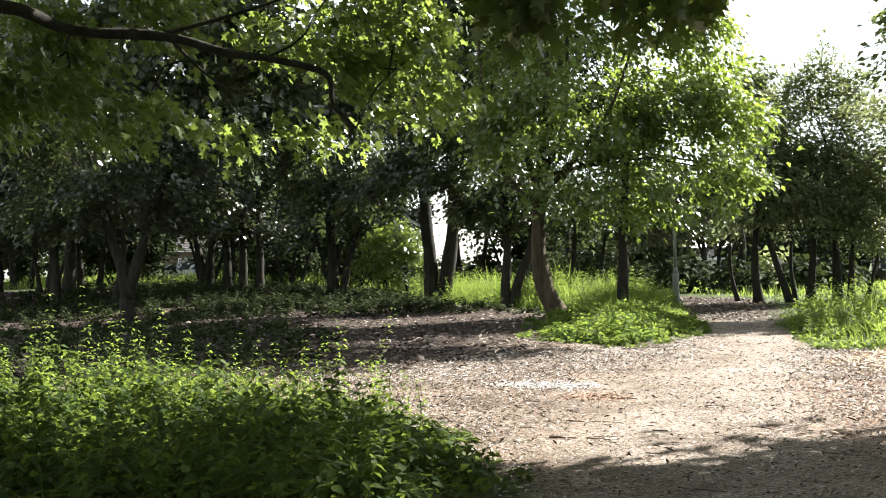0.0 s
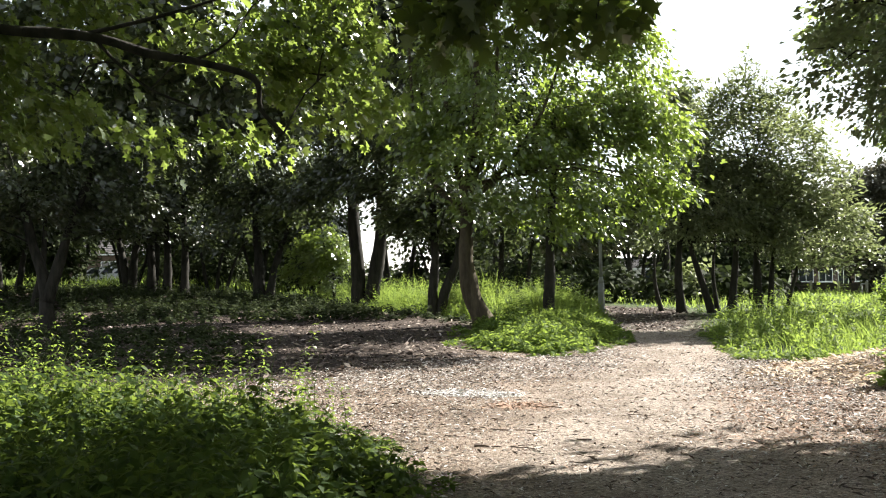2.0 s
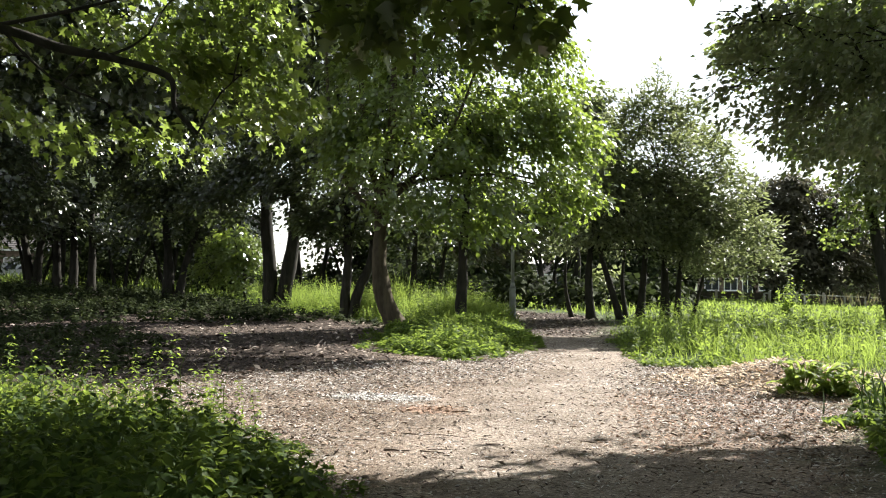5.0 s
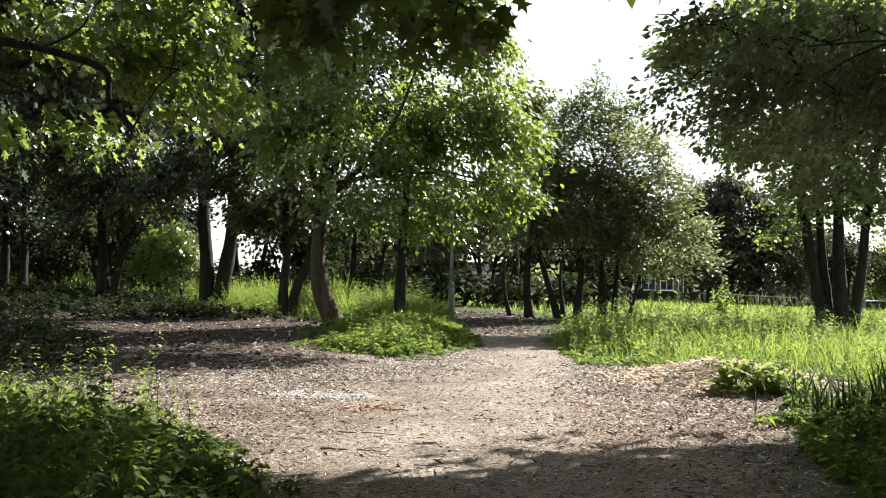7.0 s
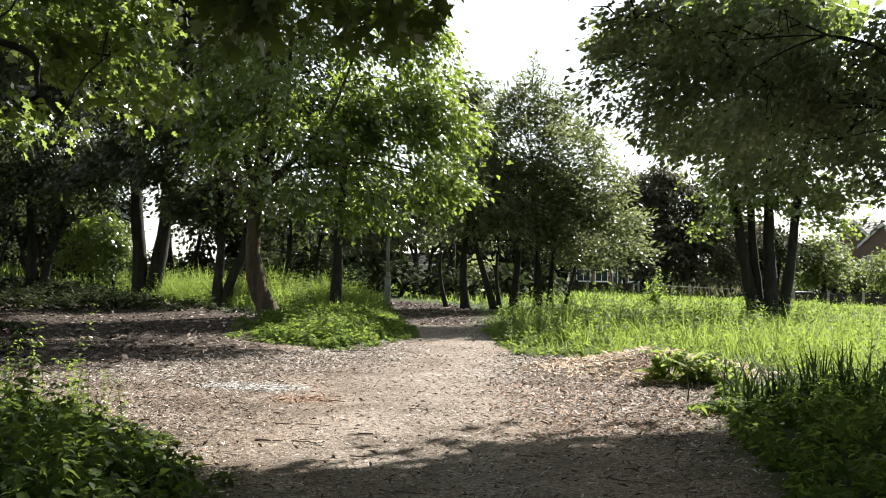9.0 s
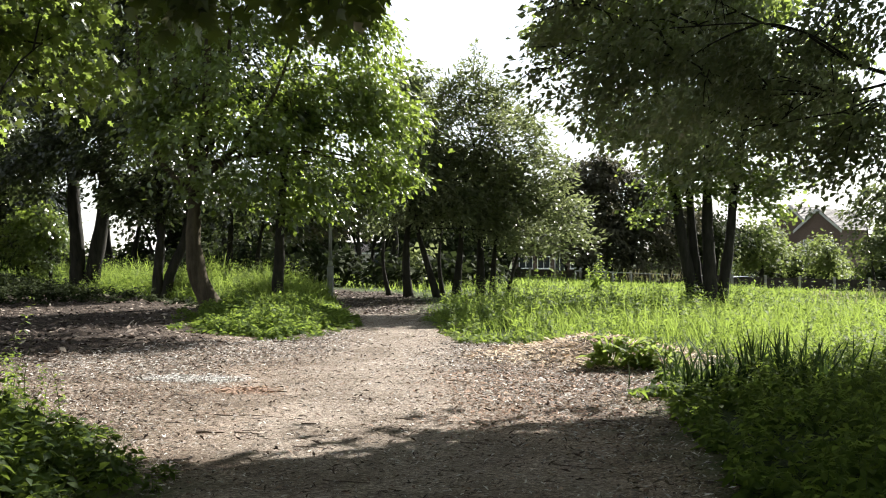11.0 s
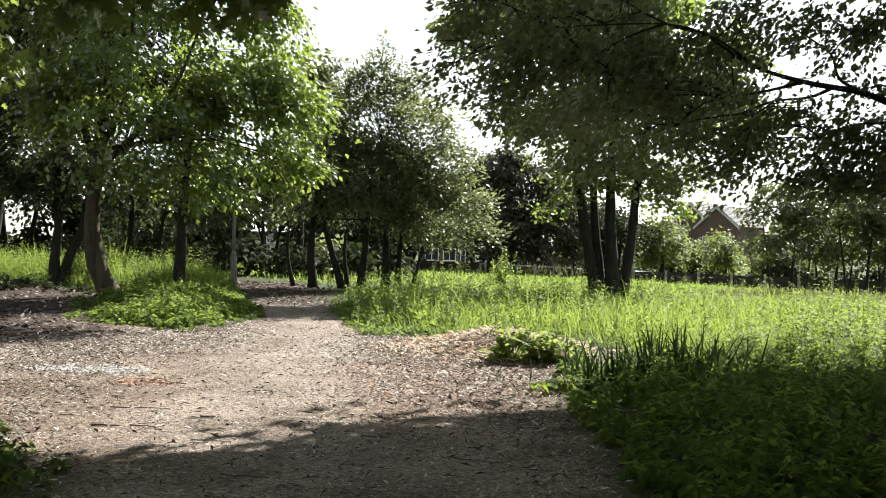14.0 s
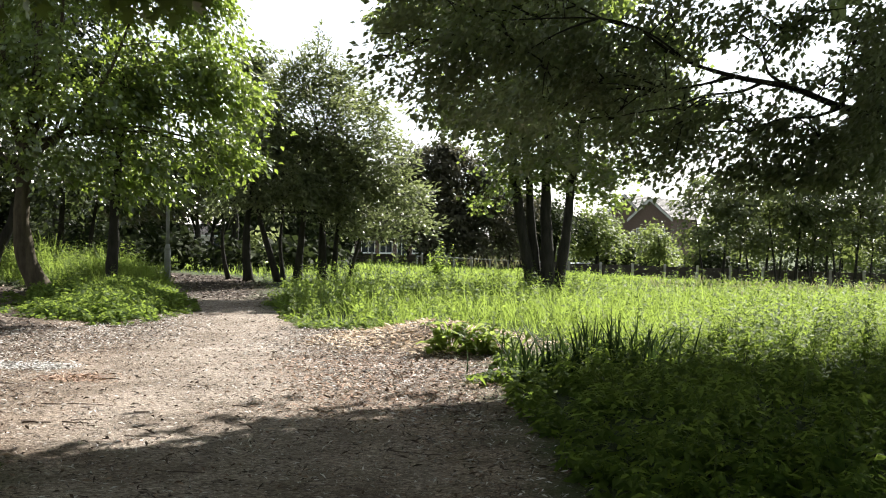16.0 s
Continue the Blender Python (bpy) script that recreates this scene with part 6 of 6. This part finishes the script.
rail_run(12.6, 55.5, 19.0, 54.5, 0.76, 0.52, 7)


def window(parent, x, z, w, h, y=-0.03, bars=1):
    f = part("window", boxed(x - w / 2, y - 0.05, z, x + w / 2, y + 0.05, z + h, bevel=0.01), WHITE, parent)
    n = bars + 1
    for i in range(n):
        a = x - w / 2 + 0.07 + (w - 0.07) * i / n
        part("pane", boxed(a, y - 0.07, z + 0.08, a + (w - 0.07) / n - 0.07, y - 0.045, z + h - 0.08), DARK_GLASS, f)
    part("sill", boxed(x - w / 2 - 0.08, y - 0.14, z - 0.06, x + w / 2 + 0.08, y, z), WHITE, f)


def house(x, y, turn, wide, deep, eaves, ridge, wall, label, gable_front=False, windows=(), base=None):
    z = float(height(x, y)) - 0.1 if base is None else base
    root = thing("house", (x, y, z), label, "house", "houses")
    root.matrix_basis = pose(x, y, z, 0, 0, turn)
    hw = wide / 2
    bm = boxed(-hw, 0, 0, hw, deep, eaves)
    part("wall", bm, wall, root)
    over, bm = 0.35, bmesh.new()
    if gable_front:
        g = bmesh.new()
        a = [g.verts.new(p) for p in ((-hw, 0, eaves + 0.004), (hw, 0, eaves + 0.004), (0, 0, ridge))]
        b = [g.verts.new((v.co.x, deep, v.co.z)) for v in a]
        g.faces.new(a); g.faces.new(b[::-1])
        for i in range(3):
            g.faces.new((a[i], b[i], b[(i + 1) % 3], a[(i + 1) % 3]))
        part("gable", g, wall, root)
        slope = (ridge - eaves) / hw
        for s in (-1, 1):
            pts = [(0, -over, ridge + 0.06), (s * (hw + over), -over, eaves - over * slope + 0.06), (s * (hw + over), deep + over, eaves - over * slope + 0.06), (0, deep + over, ridge + 0.06)]
            roof_slab("roof", pts, root)
            r = bmesh.new()
            v = [r.verts.new(p) for p in ((0, -over - 0.02, ridge + 0.04), (s * (hw + over), -over - 0.02, eaves - over * slope + 0.04),
                                          (s * (hw + over), -over - 0.02, eaves - over * slope - 0.3), (0, -over - 0.02, ridge - 0.34))]
            r.faces.new(v)
            bmesh.ops.solidify(r, geom=r.faces[:], thickness=0.04)
            part("bargeboard", r, WHITE, root)
    else:
        mid = deep / 2
        slope = (ridge - eaves) / mid
        for y0, yr in ((-over, mid), (deep + over, mid)):
            pts = [(-hw - over, y0, eaves - over * slope + 0.06), (hw + over, y0, eaves - over * slope + 0.06), (hw + over, yr, ridge + 0.06), (-hw - over, yr, ridge + 0.06)]
            roof_slab("roof", pts, root)
        for s in (-1, 1):
            g = bmesh.new()
            g.faces.new([g.verts.new(p) for p in ((s * (hw - 0.01), 0, eaves), (s * (hw - 0.01), deep, eaves), (s * (hw - 0.01), mid, ridge))])
            bmesh.ops.solidify(g, geom=g.faces[:], thickness=0.1)
            part("gable", g, wall, root)
        part("gutter", boxed(-hw - over, -over - 0.1, eaves - over * slope - 0.06, hw + over, -over, eaves - over * slope + 0.04), WHITE, root)
        part("chimney", boxed(hw * 0.4, mid - 0.4, ridge - 0.4, hw * 0.4 + 0.9, mid + 0.4, ridge + 0.9, bevel=0.03), BRICK_RED, root)
    for w in windows:
        window(root, *w)
    return root


def roof_slab(name, pts, root):
    """A roof slope in stepped courses of tiles."""
    a, b, c, d = (Vector(p) for p in pts)
    bm = bmesh.new()
    low, lo2, hi2, high = (a, b, c, d) if a.z < c.z else (c, d, a, b)
    if abs(a.z - b.z) > 0.05:
        low, lo2, hi2, high = b, c, d, a
    n = 16
    normal = (lo2 - low).cross(high - low).normalized()
    if normal.z < 0:
        normal = -normal
    before = None
    for i in range(n):
        p, q = low.lerp(high, i / n), lo2.lerp(hi2, i / n)
        r, s = lo2.lerp(hi2, (i + 1) / n), low.lerp(high, (i + 1) / n)
        v = [bm.verts.new(t) for t in (p + normal * 0.06, q + normal * 0.06, r + normal * 0.01, s + normal * 0.01)]
        bm.faces.new(v)
        if before:
            bm.faces.new((before[3], before[2], v[1], v[0]))
        before = v
    part(name, bm, TILE, root)


# long low pale houses behind the fence, a gabled brick house, others seen between the trunks
house(23.2, 112, -6, 7.5, 7, 2.4, 3.7, BRICK_RED, "long low brick house with white windows behind the fence", False,
      [(-2.8, 0.75, 1.4, 1.25), (-1.0, 0.75, 1.3, 1.25), (0.6, 0.2, 1.0, 2.0), (2.5, 0.75, 1.7, 1.25)], -0.45)
house(54.2, 119, -48, 4.8, 8, 5.5, 7.6, BRICK_RED, "red brick house with a white-edged gable and tiled roof", True,
      [(-1.1, 3.0, 1.3, 1.2), (1.1, 3.0, 1.3, 1.2), (-1.1, 0.6, 1.4, 1.3), (1.1, 0.6, 1.4, 1.3)], -0.8)
house(54.0, 126, -48, 6.0, 8, 5.3, 8.3, BRICK_RED, "dark brick house whose roof shows over the trees", True, [(-1.6, 2.7, 1.5, 1.2), (1.6, 2.7, 1.5, 1.2)], -0.8)
house(1.4, 104, 0, 12, 7, 2.3, 3.2, BRICK_PALE, "pale house glimpsed between the trunks", False,
      [(-4.4, 0.8, 1.6, 1.2), (-1.5, 0.8, 1.6, 1.2), (1.8, 0.2, 1.0, 2.0), (4.2, 0.8, 1.8, 1.2)], -0.4)
house(-39, 95.2, 8, 30, 8, 3.0, 5.4, BRICK_RED, "low brick building behind the wood", False, [(-8, 1, 1.6, 1.2), (-3, 1, 1.6, 1.2), (6, 1, 1.6, 1.2), (11, 1, 1.6, 1.2)], 1.0)


def car(x, y, turn, paint, label):
    z = float(height(x, y))
    root = thing("car", (x, y, z), label, "car", "parked cars")
    root.matrix_basis = pose(x, y, z, 0, 0, turn)
    side = [(-2.1, 0.35), (-2.15, 0.75), (-1.95, 0.98), (-1.35, 1.05), (-0.75, 1.42), (0.2, 1.48), (1.1, 1.4), (1.75, 1.02), (2.08, 0.95), (2.12, 0.4), (1.7, 0.24), (-1.7, 0.24)]
    bm = bmesh.new()
    l = [bm.verts.new((px, -0.82 + max(0, pz - 0.95) * 0.3, pz)) for px, pz in side]
    r = [bm.verts.new((px, 0.82 - max(0, pz - 0.95) * 0.3, pz)) for px, pz in side]
    bm.faces.new(l)
    bm.faces.new(r[::-1])
    for i in range(len(side)):
        j = (i + 1) % len(side)
        bm.faces.new((l[j], l[i], r[i], r[j]))
    bmesh.ops.bevel(bm, geom=bm.edges[:], offset=0.04, segments=2, affect="EDGES")
    body = part("body", bm, paint, root)
    for s in (-1, 1):
        for a, b in ((-1.15, -0.28), (-0.2, 0.62), (0.7, 1.4)):
            bm = bmesh.new()
            v = []
            for px, pz in ((a, 1.04), (b, 1.04), (min(b, 1.05), 1.36), (max(a + 0.35, -0.72), 1.36)):
                v.append(bm.verts.new((px, s * (0.835 - (pz - 0.95) * 0.3), pz)))
            bm.faces.new(v if s < 0 else v[::-1])
            bmesh.ops.solidify(bm, geom=bm.faces[:], thickness=0.015)
            part("side_window", bm, DARK_GLASS, body)
        for wx in (-1.35, 1.35):
            t = Tubes(18)
            t.add([(wx, s * 0.70, 0.31), (wx, s * 0.85, 0.31)], 0.31, 0.31, 0, 1)
            wheel = part("wheel", t.mesh("wheel", RUBBER), RUBBER, root)
            t = Tubes(14)
            t.add([(wx, s * 0.84, 0.31), (wx, s * 0.865, 0.31)], 0.2, 0.19, 0, 1)
            part("rim", t.mesh("rim", METAL), METAL, wheel)
        part("headlight", boxed(-2.16, s * 0.62 - 0.15, 0.66, -2.06, s * 0.62 + 0.15, 0.8, bevel=0.02), WHITE, root)
    return root


car(-31.2, 70, 4, CAR_WHITE, "white car parked behind the wood")
car(25.0, 66, 8, CAR_SILVER, "silver car parked beyond the fence")
car(33.0, 64, 10, CAR_WHITE, "white car parked beyond the hawthorns")

# the shaded floor of the wood, its herbs in the shade-darkened leaf
herb_patch("wood_floor_nettles", [(-4.6, 27), (-6, 31), (-10, 41), (-22, 42), (-20, 30), (-9, 26.5)], 900, 0.5, 0.17, "dark nettles on the shaded floor of the wood", LEAF_GLOOM, template=LEAF_SIMPLE)
herb_patch("wood_floor_seedlings", [(-4.9, 14.5), (-15, 15.5), (-19, 26), (-8, 25), (-5, 18)], 420, 0.34, 0.14, "leafy seedlings scattered under the trees", LEAF_GLOOM, template=LEAF_SIMPLE)
